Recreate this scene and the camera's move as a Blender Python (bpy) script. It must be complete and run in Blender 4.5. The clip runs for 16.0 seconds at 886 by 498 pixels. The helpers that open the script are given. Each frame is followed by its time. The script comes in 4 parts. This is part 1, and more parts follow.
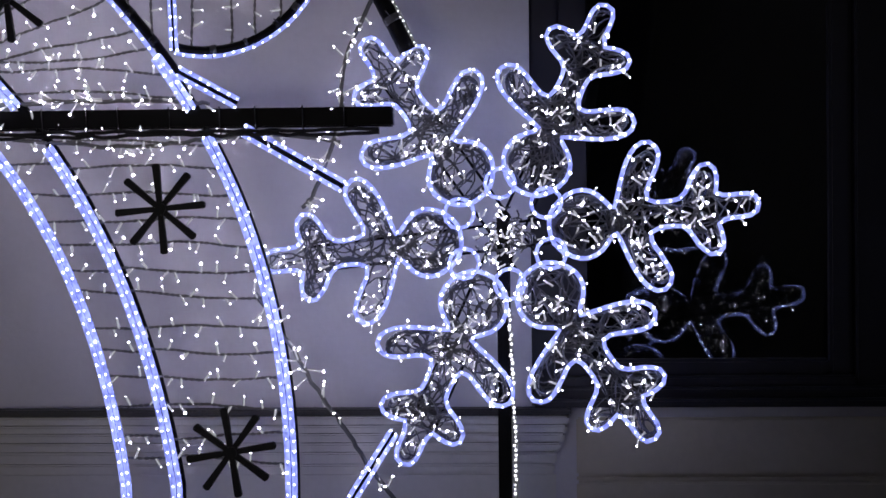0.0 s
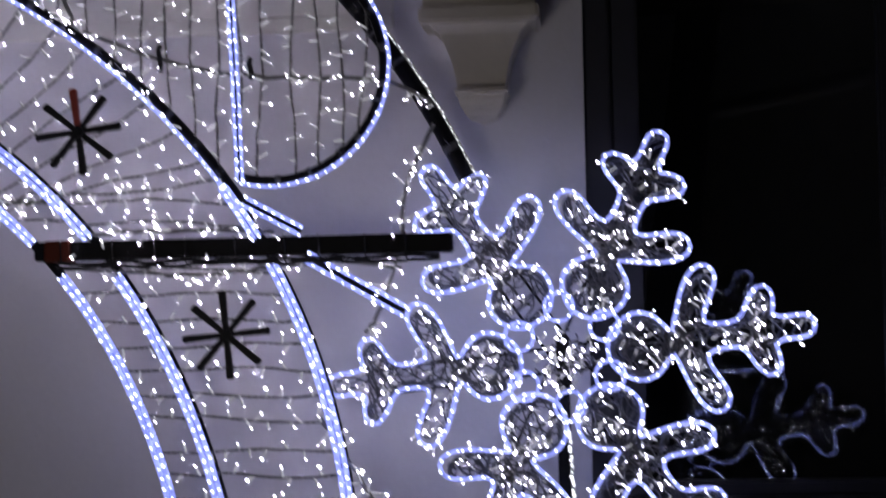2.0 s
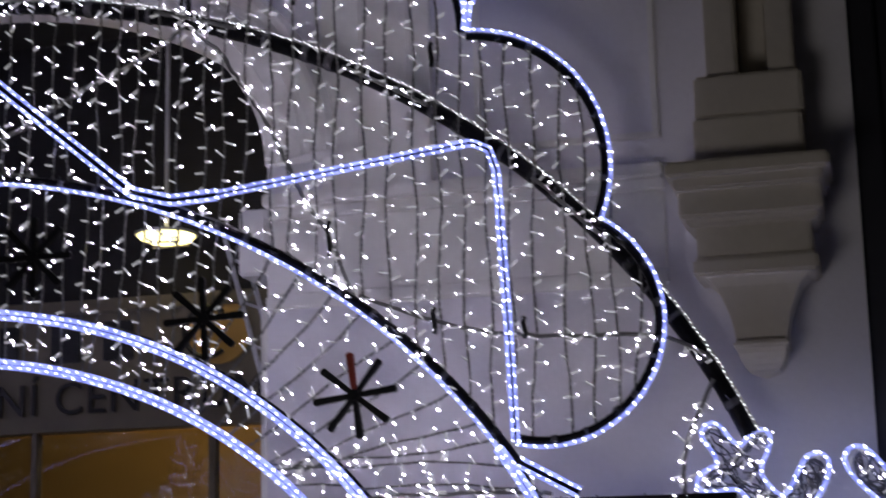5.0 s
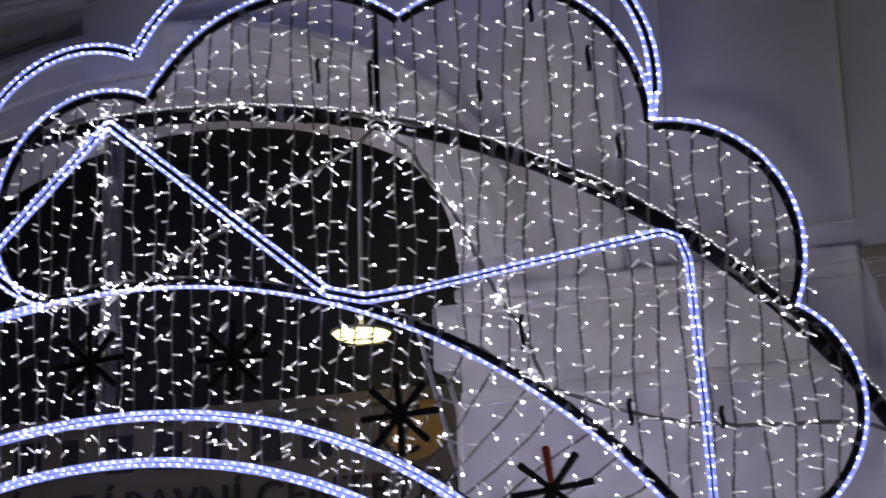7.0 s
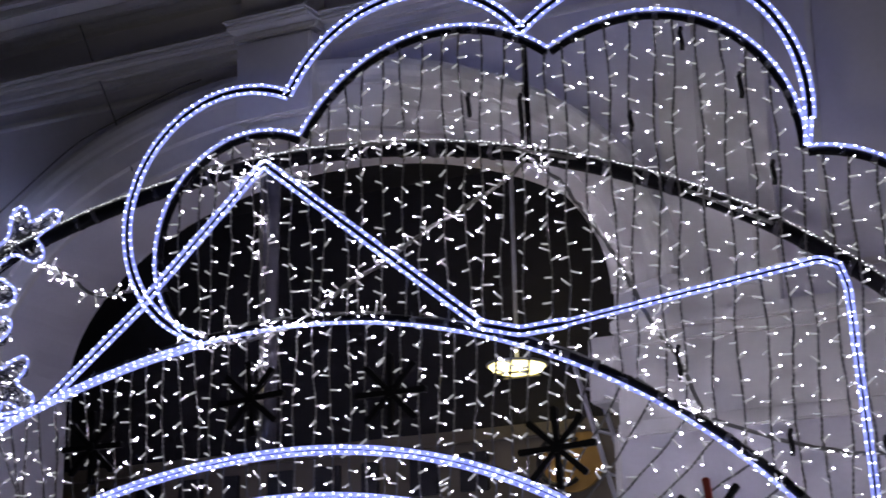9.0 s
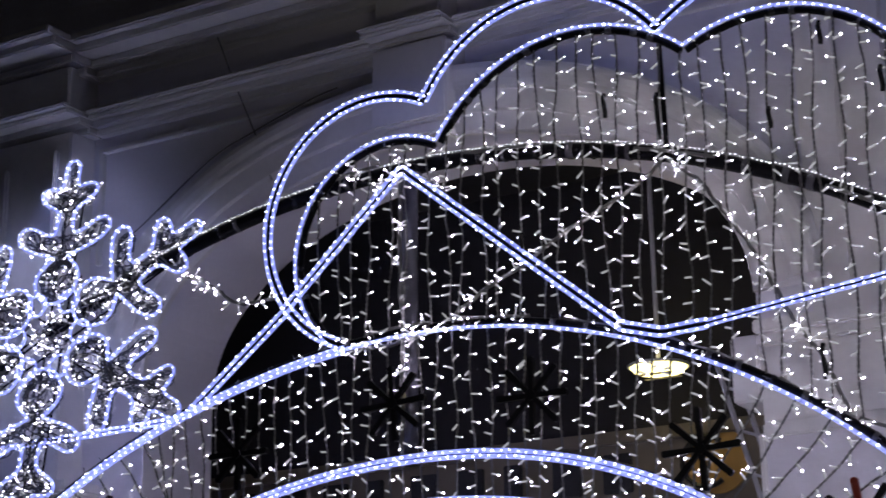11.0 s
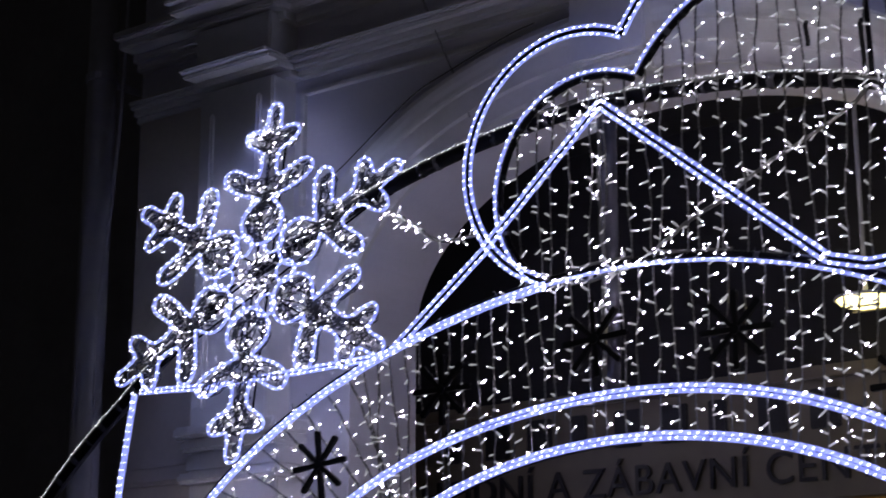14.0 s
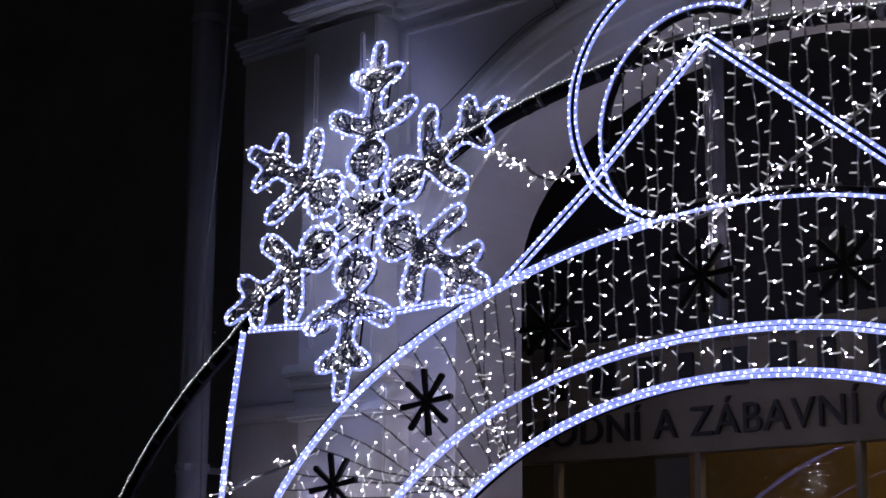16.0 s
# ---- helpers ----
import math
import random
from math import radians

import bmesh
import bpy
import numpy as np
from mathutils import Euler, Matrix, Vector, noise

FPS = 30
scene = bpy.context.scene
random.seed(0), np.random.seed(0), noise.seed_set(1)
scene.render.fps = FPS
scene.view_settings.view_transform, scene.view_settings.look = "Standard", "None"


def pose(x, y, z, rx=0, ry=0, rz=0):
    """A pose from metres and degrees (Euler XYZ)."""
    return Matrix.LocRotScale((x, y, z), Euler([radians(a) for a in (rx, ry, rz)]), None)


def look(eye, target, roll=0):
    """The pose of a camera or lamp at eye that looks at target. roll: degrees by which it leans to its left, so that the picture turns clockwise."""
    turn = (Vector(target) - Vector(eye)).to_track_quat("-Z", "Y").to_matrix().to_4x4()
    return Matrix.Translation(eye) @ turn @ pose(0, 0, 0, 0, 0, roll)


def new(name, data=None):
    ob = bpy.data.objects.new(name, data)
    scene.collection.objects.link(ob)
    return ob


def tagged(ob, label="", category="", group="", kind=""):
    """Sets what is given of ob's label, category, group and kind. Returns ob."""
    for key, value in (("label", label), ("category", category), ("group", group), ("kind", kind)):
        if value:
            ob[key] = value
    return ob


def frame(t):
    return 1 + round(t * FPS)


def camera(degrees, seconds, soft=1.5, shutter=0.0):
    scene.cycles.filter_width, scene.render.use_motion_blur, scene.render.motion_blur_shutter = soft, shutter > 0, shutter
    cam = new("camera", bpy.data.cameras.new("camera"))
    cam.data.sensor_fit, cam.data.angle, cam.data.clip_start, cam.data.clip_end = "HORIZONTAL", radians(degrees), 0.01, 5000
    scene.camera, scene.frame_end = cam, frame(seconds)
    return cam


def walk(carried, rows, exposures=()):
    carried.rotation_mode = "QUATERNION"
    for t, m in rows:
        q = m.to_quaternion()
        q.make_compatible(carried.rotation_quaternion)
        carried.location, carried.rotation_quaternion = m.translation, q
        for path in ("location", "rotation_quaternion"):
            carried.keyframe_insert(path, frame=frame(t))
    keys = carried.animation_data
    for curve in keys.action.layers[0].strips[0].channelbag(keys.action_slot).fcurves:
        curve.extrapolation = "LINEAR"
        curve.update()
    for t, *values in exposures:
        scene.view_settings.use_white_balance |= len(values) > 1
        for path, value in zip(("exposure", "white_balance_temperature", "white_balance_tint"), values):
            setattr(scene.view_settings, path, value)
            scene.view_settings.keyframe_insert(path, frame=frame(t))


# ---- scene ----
cam = camera(28.71, 16.0, shutter=0.9)
EYE = (0.0, 0.0, 1.6)
# seconds, turn about x, y and z in degrees, and the small drift along the view in metres
ROWS = [
    (0.0, 88.782, 0.575, 3.208, 0.013),
    (0.5, 89.224, 0.721, 3.211, 0.013),
    (1.0, 90.007, 0.867, 3.47, -0.013),
    (1.5, 91.171, 0.997, 4.082, -0.059),
    (2.0, 92.952, 1.089, 5.224, -0.109),
    (2.5, 94.788, 1.453, 6.622, -0.122),
    (3.0, 96.686, 1.648, 8.198, -0.086),
    (3.5, 98.225, 1.467, 9.668, -0.03),
    (4.0, 99.612, 1.234, 11.286, 0.0),
    (4.5, 100.719, 1.204, 12.84, 0.013),
    (7.0, 104.956, 1.349, 21.012, 0.0),
    (7.5, 105.408, 1.247, 22.33, 0.0),
    (8.0, 105.782, 1.198, 23.694, 0.0),
    (8.5, 106.021, 1.11, 24.91, 0.0),
    (9.0, 106.145, 1.05, 26.209, 0.0),
    (11.5, 106.273, 0.765, 32.065, 0.0),
    (12.0, 106.12, 0.568, 33.186, 0.0),
    (12.5, 105.848, 0.454, 34.221, 0.0),
    (13.0, 105.422, 0.282, 35.335, 0.0),
    (13.5, 104.917, 0.179, 36.392, 0.0),
    (14.0, 104.271, 0.116, 37.562, 0.0),
    (14.5, 103.627, -0.001, 38.621, 0.0),
    (15.0, 102.971, -0.078, 39.683, 0.0),
    (15.5, 102.497, -0.169, 40.484, 0.0),
    (16.0, 102.21, -0.304, 41.039, 0.0),
]
walk(cam, [(t, pose(*EYE, rx, ry, rz) @ Matrix.Translation((0, 0, -drift))) for t, rx, ry, rz, drift in ROWS])

# ---- night sky and light ----
world = bpy.data.worlds.new("night")
scene.world = world
world.use_nodes = True
world.node_tree.nodes["Background"].inputs[0].default_value = (1.0, 0.93, 0.88, 1)
world.node_tree.nodes["Background"].inputs[1].default_value = 0.003
scene.view_settings.exposure = 0.75

# added warm spot, no lamp in sight, low in front of the facade: lights the console and throws its shadow up and to the
# right
fill_spot = bpy.data.lights.new("added_warm_spot", "SPOT")
fill_spot.energy, fill_spot.color, fill_spot.shadow_soft_size = 72.0, (1.0, 0.92, 0.86), 0.9
fill_spot.spot_size, fill_spot.spot_blend = math.radians(80), 1.0
new("added_warm_spot", fill_spot).matrix_world = look((-2.2, 2.0, 0.35), (-1.9, 6.85, 2.7))


# ---- materials ----
def base_material(name, colour, rough=0.6, metal=0.0, grain=0.12, scale=14.0, bump=0.15, stain=0.2, stain_scale=1.3):
    m = bpy.data.materials.new(name)
    m.use_nodes = True
    nt = m.node_tree
    b = nt.nodes["Principled BSDF"]
    b.inputs["Roughness"].default_value = rough
    b.inputs["Metallic"].default_value = metal
    geo = nt.nodes.new("ShaderNodeNewGeometry")
    n1 = nt.nodes.new("ShaderNodeTexNoise")
    n1.inputs["Scale"].default_value, n1.inputs["Detail"].default_value = scale, 6
    n2 = nt.nodes.new("ShaderNodeTexNoise")
    n2.inputs["Scale"].default_value, n2.inputs["Detail"].default_value = stain_scale, 4
    nt.links.new(geo.outputs["Position"], n1.inputs["Vector"])
    nt.links.new(geo.outputs["Position"], n2.inputs["Vector"])
    r1 = nt.nodes.new("ShaderNodeMapRange")
    r1.inputs["To Min"].default_value, r1.inputs["To Max"].default_value = 1 - grain, 1 + grain
    r2 = nt.nodes.new("ShaderNodeMapRange")
    r2.inputs["To Min"].default_value, r2.inputs["To Max"].default_value = 1 - stain, 1 + stain
    nt.links.new(n1.outputs["Fac"], r1.inputs["Value"])
    nt.links.new(n2.outputs["Fac"], r2.inputs["Value"])
    mul = nt.nodes.new("ShaderNodeMath")
    mul.operation = "MULTIPLY"
    nt.links.new(r1.outputs[0], mul.inputs[0])
    nt.links.new(r2.outputs[0], mul.inputs[1])
    mix = nt.nodes.new("ShaderNodeVectorMath")
    mix.operation = "SCALE"
    mix.inputs[0].default_value = colour
    nt.links.new(mul.outputs[0], mix.inputs["Scale"])
    nt.links.new(mix.outputs[0], b.inputs["Base Color"])
    if bump:
        bp = nt.nodes.new("ShaderNodeBump")
        bp.inputs["Strength"].default_value, bp.inputs["Distance"].default_value = bump, 0.01
        nt.links.new(n1.outputs["Fac"], bp.inputs["Height"])
        nt.links.new(bp.outputs[0], b.inputs["Normal"])
    return m


def glow_material(name, colour, strength, body=(0.5, 0.5, 0.6), rough=0.25, sampled=True):
    m = bpy.data.materials.new(name)
    m.use_nodes = True
    b = m.node_tree.nodes["Principled BSDF"]
    b.inputs["Base Color"].default_value = (*body, 1)
    b.inputs["Roughness"].default_value = rough
    b.inputs["Emission Color"].default_value = (*colour, 1)
    b.inputs["Emission Strength"].default_value = strength
    if not sampled:
        m.cycles.emission_sampling = "NONE"
    return m


def glass_material(name, tint=(0.9, 0.95, 1.0), rough=0.0):
    m = bpy.data.materials.new(name)
    m.use_nodes = True
    b = m.node_tree.nodes["Principled BSDF"]
    b.inputs["Base Color"].default_value = (*tint, 1)
    b.inputs["Roughness"].default_value = rough
    b.inputs["Transmission Weight"].default_value = 1.0
    b.inputs["IOR"].default_value = 1.48
    return m


PLASTER = base_material("lavender_grey_plaster", (0.79, 0.78, 0.84), 0.85, grain=0.05, scale=40, bump=0.12, stain=0.12)
STUCCO = base_material("pale_moulded_stucco", (0.83, 0.82, 0.81), 0.8, grain=0.06, scale=30, bump=0.1, stain=0.14, stain_scale=2.0)
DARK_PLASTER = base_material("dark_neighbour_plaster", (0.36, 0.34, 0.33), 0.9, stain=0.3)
BASE_RENDER = base_material("pale_beige_base_render", (0.68, 0.63, 0.53), 0.8, grain=0.08, scale=30, stain=0.2)
BEIGE = base_material("beige_base_render", (0.66, 0.61, 0.53), 0.8, grain=0.08, scale=30, stain=0.18)
STEEL = base_material("black_painted_steel", (0.005, 0.005, 0.007), 0.42, 0.0, bump=0.05, stain=0.4, stain_scale=6)
RED_PRIMER = base_material("red_brown_primer", (0.10, 0.02, 0.012), 0.5, bump=0.05)
STAR_BLACK = base_material("matt_black_plastic", (0.014, 0.014, 0.017), 0.5, bump=0.05)
STAR_RED = base_material("red_plastic", (0.30, 0.03, 0.015), 0.5, bump=0.05)
FRAME = base_material("dark_blue_grey_window_paint", (0.030, 0.031, 0.041), 0.45, bump=0.05, stain=0.25)
STRING_CABLE = base_material("grey_twisted_cable", (0.20, 0.20, 0.205), 0.15, bump=0.0)
CABLE = base_material("dark_rubber_cable", (0.028, 0.028, 0.03), 0.22, bump=0.0)
ZINC = base_material("weathered_zinc", (0.60, 0.60, 0.65), 0.5, 0.1, bump=0.05)
ALU = base_material("brushed_aluminium", (0.6, 0.61, 0.65), 0.4, 0.2, bump=0.04)
# near-black colour stands in for the shade of the deep hall and the room
INNER = base_material("interior_darkened_for_shade", (0.02, 0.0195, 0.024), 0.9)
OCHRE = base_material("ochre_interior_wall", (0.40, 0.24, 0.07), 0.8)
BRONZE = base_material("brown_metal_fascia", (0.15, 0.13, 0.10), 0.4, 0.1, stain=0.3, stain_scale=4)
for m in (STEEL, STAR_BLACK, RED_PRIMER):
    m.node_tree.nodes["Principled BSDF"].inputs["Specular IOR Level"].default_value = 0.12
LEDGE_BAND = base_material("dark_ledge_band", (0.05, 0.05, 0.055), 0.55, stain=0.3, stain_scale=5)
CONSOLE_STONE = base_material("warm_grey_console_stucco", (0.62, 0.58, 0.52), 0.8, grain=0.07, scale=30, bump=0.12, stain=0.18, stain_scale=2.5)
TAPE = base_material("clear_glossy_tape", (0.10, 0.10, 0.115), 0.1, bump=0.1)
CLEAR_PLASTIC = base_material("smoky_clear_plastic", (0.10, 0.10, 0.125), 0.12, bump=0.05, stain=0.5, stain_scale=9)
LETTER = base_material("black_letter_paint", (0.01, 0.01, 0.012), 0.4, bump=0)
PAVING = base_material("grey_paving", (0.18, 0.18, 0.18), 0.8, stain=0.3)
GLASS = glass_material("window_glass")
ROPE = glow_material("blue_rope_tube", (0.20, 0.235, 0.66), 1.0, (0.3, 0.35, 0.7))
# the rope glows unevenly between its diodes
nt = ROPE.node_tree
patch = nt.nodes.new("ShaderNodeTexNoise")
patch.inputs["Scale"].default_value, patch.inputs["Detail"].default_value = 48.0, 2.0
span = nt.nodes.new("ShaderNodeMapRange")
span.inputs["From Min"].default_value, span.inputs["From Max"].default_value = 0.3, 0.7
span.inputs["To Min"].default_value, span.inputs["To Max"].default_value = 0.45, 1.5
nt.links.new(nt.nodes.new("ShaderNodeNewGeometry").outputs["Position"], patch.inputs["Vector"])
nt.links.new(patch.outputs["Fac"], span.inputs["Value"])
nt.links.new(span.outputs[0], nt.nodes["Principled BSDF"].inputs["Emission Strength"])
LED = glow_material("cold_white_led", (0.67, 0.73, 1.0), 4.5)
STRING_LED = glow_material("white_string_led", (0.92, 0.83, 1.08), 47.0)
FLAKE_LED = glow_material("white_wound_led", (0.84, 0.79, 1.06), 16.0)
# stems get their own faint glow in place of diode light passing through them
STUB = glow_material("clear_led_stem", (0.95, 0.95, 1.0), 0.20, (0.30, 0.30, 0.33), 0.12, False)
FAINT_LED = glow_material("faint_white_led", (0.95, 0.95, 1.0), 1.6, sampled=False)
CLEAR_ROPE = glow_material("clear_rope_tube", (0.95, 0.95, 1.0), 0.03, (0.25, 0.25, 0.27), 0.2, False)
WIRE = base_material("grey_clear_wire", (0.15, 0.15, 0.165), 0.2, bump=0)
LAMP = glow_material("warm_lamp_disc", (1.0, 0.85, 0.35), 2.2)


# ---- mesh helpers ----
ICO = bmesh.new()
bmesh.ops.create_icosphere(ICO, subdivisions=1, radius=1.0)
ICO.verts.ensure_lookup_table()
ICO_V = [v.co.copy() for v in ICO.verts]
ICO_F = [[v.index for v in f.verts] for f in ICO.faces]
ICO.free()


class Geo:
    """Vertices and faces of one mesh in the making."""

    def __init__(self):
        self.v, self.f = [], []

    def add(self, verts, faces):
        n = len(self.v)
        self.v += [tuple(p) for p in verts]
        self.f += [[n + i for i in f] for f in faces]
        return self

    def ball(self, p, r):
        p = Vector(p)
        return self.add([p + c * r for c in ICO_V], ICO_F)

    def box(self, x0, x1, y0, y1, z0, z1, bevel=0.0):
        b = min(bevel, (x1 - x0) / 3, (y1 - y0) / 3, (z1 - z0) / 3)
        if b <= 0:
            v = [(x, y, z) for z in (z0, z1) for y in (y0, y1) for x in (x0, x1)]
            return self.add(v, [(0, 2, 3, 1), (4, 5, 7, 6), (0, 1, 5, 4), (2, 6, 7, 3), (0, 4, 6, 2), (1, 3, 7, 5)])
        bm = bmesh.new()
        bmesh.ops.create_cube(bm, size=1.0, matrix=Matrix.Translation(((x0 + x1) / 2, (y0 + y1) / 2, (z0 + z1) / 2)) @ Matrix.Diagonal((x1 - x0, y1 - y0, z1 - z0, 1)))
        bmesh.ops.bevel(bm, geom=bm.edges[:], offset=b, segments=2, affect="EDGES")
        bm.verts.index_update()
        self.add([v.co for v in bm.verts], [[v.index for v in f.verts] for f in bm.faces])
        bm.free()
        return self

    def tube(self, pts, r, n=6, closed=False, caps=True):
        pts = [Vector(p) for p in pts]
        m = len(pts)
        rings, ref = [], None
        for i, p in enumerate(pts):
            a = pts[(i - 1) % m] if closed or i > 0 else p
            b = pts[(i + 1) % m] if closed or i < m - 1 else p
            d = (b - a).normalized()
            if ref is None:
                ref = Vector((0, 1, 0)) if abs(d.y) < 0.9 else Vector((1, 0, 0))
            u = (ref - d * ref.dot(d)).normalized()
            ref = u
            w = d.cross(u)
            rings.append([p + (u * math.cos(2 * math.pi * k / n) + w * math.sin(2 * math.pi * k / n)) * r for k in range(n)])
        faces = []
        for i in range(m if closed else m - 1):
            j = (i + 1) % m
            faces += [(i * n + k, i * n + (k + 1) % n, j * n + (k + 1) % n, j * n + k) for k in range(n)]
        if caps and not closed:
            faces += [tuple(range(n - 1, -1, -1)), tuple(range((m - 1) * n, m * n))]
        return self.add([q for ring in rings for q in ring], faces)

    def sweep(self, pts, profile, closed_profile=True):
        """A profile of (out, depth) carried along a line in the plane of the facade: out is normal to the line, depth is along y."""
        pts = [Vector(p) for p in pts]
        n, m = len(profile), len(pts)
        verts = []
        for i, p in enumerate(pts):
            d = (pts[min(i + 1, m - 1)] - pts[max(i - 1, 0)]).normalized()
            o = Vector((-d.z, 0, d.x))
            verts += [p + o * a + Vector((0, b, 0)) for a, b in profile]
        faces = [(i * n + k, i * n + (k + 1) % n, (i + 1) * n + (k + 1) % n, (i + 1) * n + k) for i in range(m - 1) for k in range(n if closed_profile else n - 1)]
        if closed_profile:
            faces += [tuple(range(n - 1, -1, -1)), tuple(range((m - 1) * n, m * n))]
        return self.add(verts, faces)

    def mesh(self, name, material, smooth=False):
        me = bpy.data.meshes.new(name)
        me.from_pydata(self.v, [], self.f)
        me.materials.append(material)
        bm = bmesh.new()
        bm.from_mesh(me)
        bmesh.ops.recalc_face_normals(bm, faces=bm.faces[:])
        bm.to_mesh(me)
        bm.free()
        if smooth:
            me.shade_smooth()
        return me


def part(name, g, material, parent, label="", smooth=False, kind=""):
    ob = new(name, g.mesh(name, material, smooth))
    ob.parent = parent
    if parent.type == "EMPTY":
        ob.matrix_parent_inverse = parent.matrix_basis.inverted()
    return tagged(ob, label, kind=kind)


def thing(name, label, category, at=(0, 0, 0), group="", kind=""):
    return tagged(new_at(name, at), label, category, group, kind)


def new_at(name, at):
    ob = new(name)
    ob.location = at
    ob.empty_display_size = 0.1
    return ob


def solid(name, g, material, label="", category="", kind="", group="", smooth=False):
    return tagged(new(name, g.mesh(name, material, smooth)), label, category, group, kind)


def resample(pts, step, closed=False):
    pts = [Vector(p) for p in pts] + ([Vector(pts[0])] if closed else [])
    lens = [0.0]
    for a, b in zip(pts, pts[1:]):
        lens.append(lens[-1] + (b - a).length)
    n = max(2, round(lens[-1] / step))
    out, j = [], 0
    for i in range(n if closed else n + 1):
        s = lens[-1] * i / n
        while j < len(lens) - 2 and lens[j + 1] < s:
            j += 1
        k = (s - lens[j]) / max(1e-9, lens[j + 1] - lens[j])
        out.append(pts[j].lerp(pts[j + 1], k))
    return out


def smooth_line(pts, closed=False, sub=6):
    """Catmull-Rom through the points."""
    pts = [Vector(p) for p in pts]
    m, out = len(pts), []
    for i in range(m if closed else m - 1):
        p1, p2 = pts[i], pts[(i + 1) % m]
        p0 = pts[(i - 1) % m] if closed or i > 0 else p1 * 2 - p2
        p3 = pts[(i + 2) % m] if closed or i < m - 2 else p2 * 2 - p1
        for s in range(sub):
            t = s / sub
            out.append(0.5 * ((2 * p1) + (p2 - p0) * t + (2 * p0 - 5 * p1 + 4 * p2 - p3) * t * t + (3 * p1 - p0 - 3 * p2 + p3) * t ** 3))
    if not closed:
        out.append(pts[-1])
    return out


ARCH_Y = 6.5          # plane of the illuminated arch
WALL_Y = 7.1          # face of the facade
ROPE_R = 0.0086
rng = random.Random(7)


def rope(parent, pts, closed=False, double=0.0, y=ARCH_Y, pitch=0.042, name="rope_light", dot=0.0052, tube_material=None, r=ROPE_R):
    """A lit rope tube with its diodes, or two side by side, along a line of (x, z)."""
    line = resample([(x, y, z) for x, z in pts], 0.03, closed)
    m = len(line)
    for side in ((-1, 1) if double else (0,)):
        run = []
        for i, p in enumerate(line):
            a = line[(i - 1) % m] if closed or i else p
            b = line[(i + 1) % m] if closed or i < m - 1 else p
            d = (b - a).normalized()
            run.append(p + Vector((-d.z, 0, d.x)) * side * double)
        tube = part(name, Geo().tube(run, r if tube_material is None else 0.006, 7, closed), tube_material or ROPE, parent, "", True)
        g = Geo()
        for q in resample(run, pitch, closed):
            jit = Vector((rng.uniform(-0.004, 0.004), -r * 0.8, rng.uniform(-0.004, 0.004)))
            size = dot * rng.choice((0.7, 0.9, 1.0, 1.0, 1.25))
            g.ball(q + jit, size)
            if name == "arm_rope":
                g.ball(q + Vector((jit.x, r * 0.8, jit.z)), size)
        part("diode_chain", g, LED if tube_material is None else FAINT_LED, tube, "", True, "stuff")


def beam(parent, pts, r, y, n=10, name="steel_tube", material=None):
    return part(name, Geo().tube([(x, y, z) for x, z in pts], r, n), material or STEEL, parent, "", True)


def polar(c, coef, a0, a1, n=90):
    """A closed form of a bent arch: radius as a short cosine and sine series round the centre c, from a0 to a1 degrees."""
    k = (len(coef) - 1) // 2
    out = []
    for i in range(n + 1):
        a = radians(a0 + (a1 - a0) * i / n)
        r = coef[0] + sum(coef[j] * math.cos(j * a) + coef[k + j] * math.sin(j * a) for j in range(1, k + 1))
        out.append((c[0] + r * math.cos(a), c[1] + r * math.sin(a)))
    return out


def arc(c, r, a0, a1, n=40):
    return [(c[0] + r * math.cos(radians(a0 + (a1 - a0) * i / n)), c[1] + r * math.sin(radians(a0 + (a1 - a0) * i / n))) for i in range(n + 1)]


ARCH_C = (-4.0, 0.5)
INNER_RING = [2.4611, 0.0194, -0.0059, -0.0073, -0.0389, -0.0023, -0.2703, -0.003, -0.0012, -0.0017, 0.0076]
MIDDLE_RING = [2.8055, -0.0806, -0.0435, -0.0019, -0.0702, 0.0125, -0.4366, 0.0188, -0.0102, -0.002, 0.0177]
OUTER_RING = [3.2477, -0.1665, 0.0149, -0.0062, -0.0442, 0.0055, -0.2437, 0.0274, 0.0431, -0.0202, 0.0375]
GREAT_C = (-4.2, 1.0)
GREAT_RING = [3.8513, 0.0044, 0.2464, -0.1622, 0.055, -0.3644, -0.0952, 0.0653, 0.0442]


def down(line):
    """The line with both ends led straight to the ground."""
    (x0, z0), (x1, z1) = line[0], line[-1]
    return [(x0, 0.03)] + line + [(x1, 0.03)]


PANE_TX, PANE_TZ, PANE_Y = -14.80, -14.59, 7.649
SIGN_B, SIGN_T, SIGN_X, SIGN_Z, SIGN_SIZE, LETTER_SPACE = 2.55, 3.17, -7.07, 2.64, 0.24, 1.08
LAMP_X, LAMP_Z, HALL_W = -3.475, 3.49, 13.0
LAD_A, LAD_B = (-3.0, 3.36), (-2.71, 2.3)
# ---- the facade ----
ground = solid("ground", Geo().add([(-60, -60, 0), (60, -60, 0), (60, 60, 0), (-60, 60, 0)], [(0, 1, 2, 3)]), PAVING, "grey stone paving in the dark", "ground", "structure")

DOOR_L, DOOR_R, SPRING, CROWN = -6.1, -2.6, 3.55, 4.60
DOOR_C, DOOR_W = (DOOR_L + DOOR_R) / 2, (DOOR_R - DOOR_L) / 2
WIN_L, WIN_R, WIN_B, WIN_T = -0.04, 1.47, 0.80, 4.60
WALL_L, WALL_R, WALL_T, THICK = -7.86, 6.0, 8.0, 0.58


def door_arch(grow=0.0, n=48):
    return [(DOOR_C - (DOOR_W + grow) * math.cos(math.pi * i / n), SPRING + (CROWN - SPRING + grow) * math.sin(math.pi * i / n)) for i in range(n + 1)]


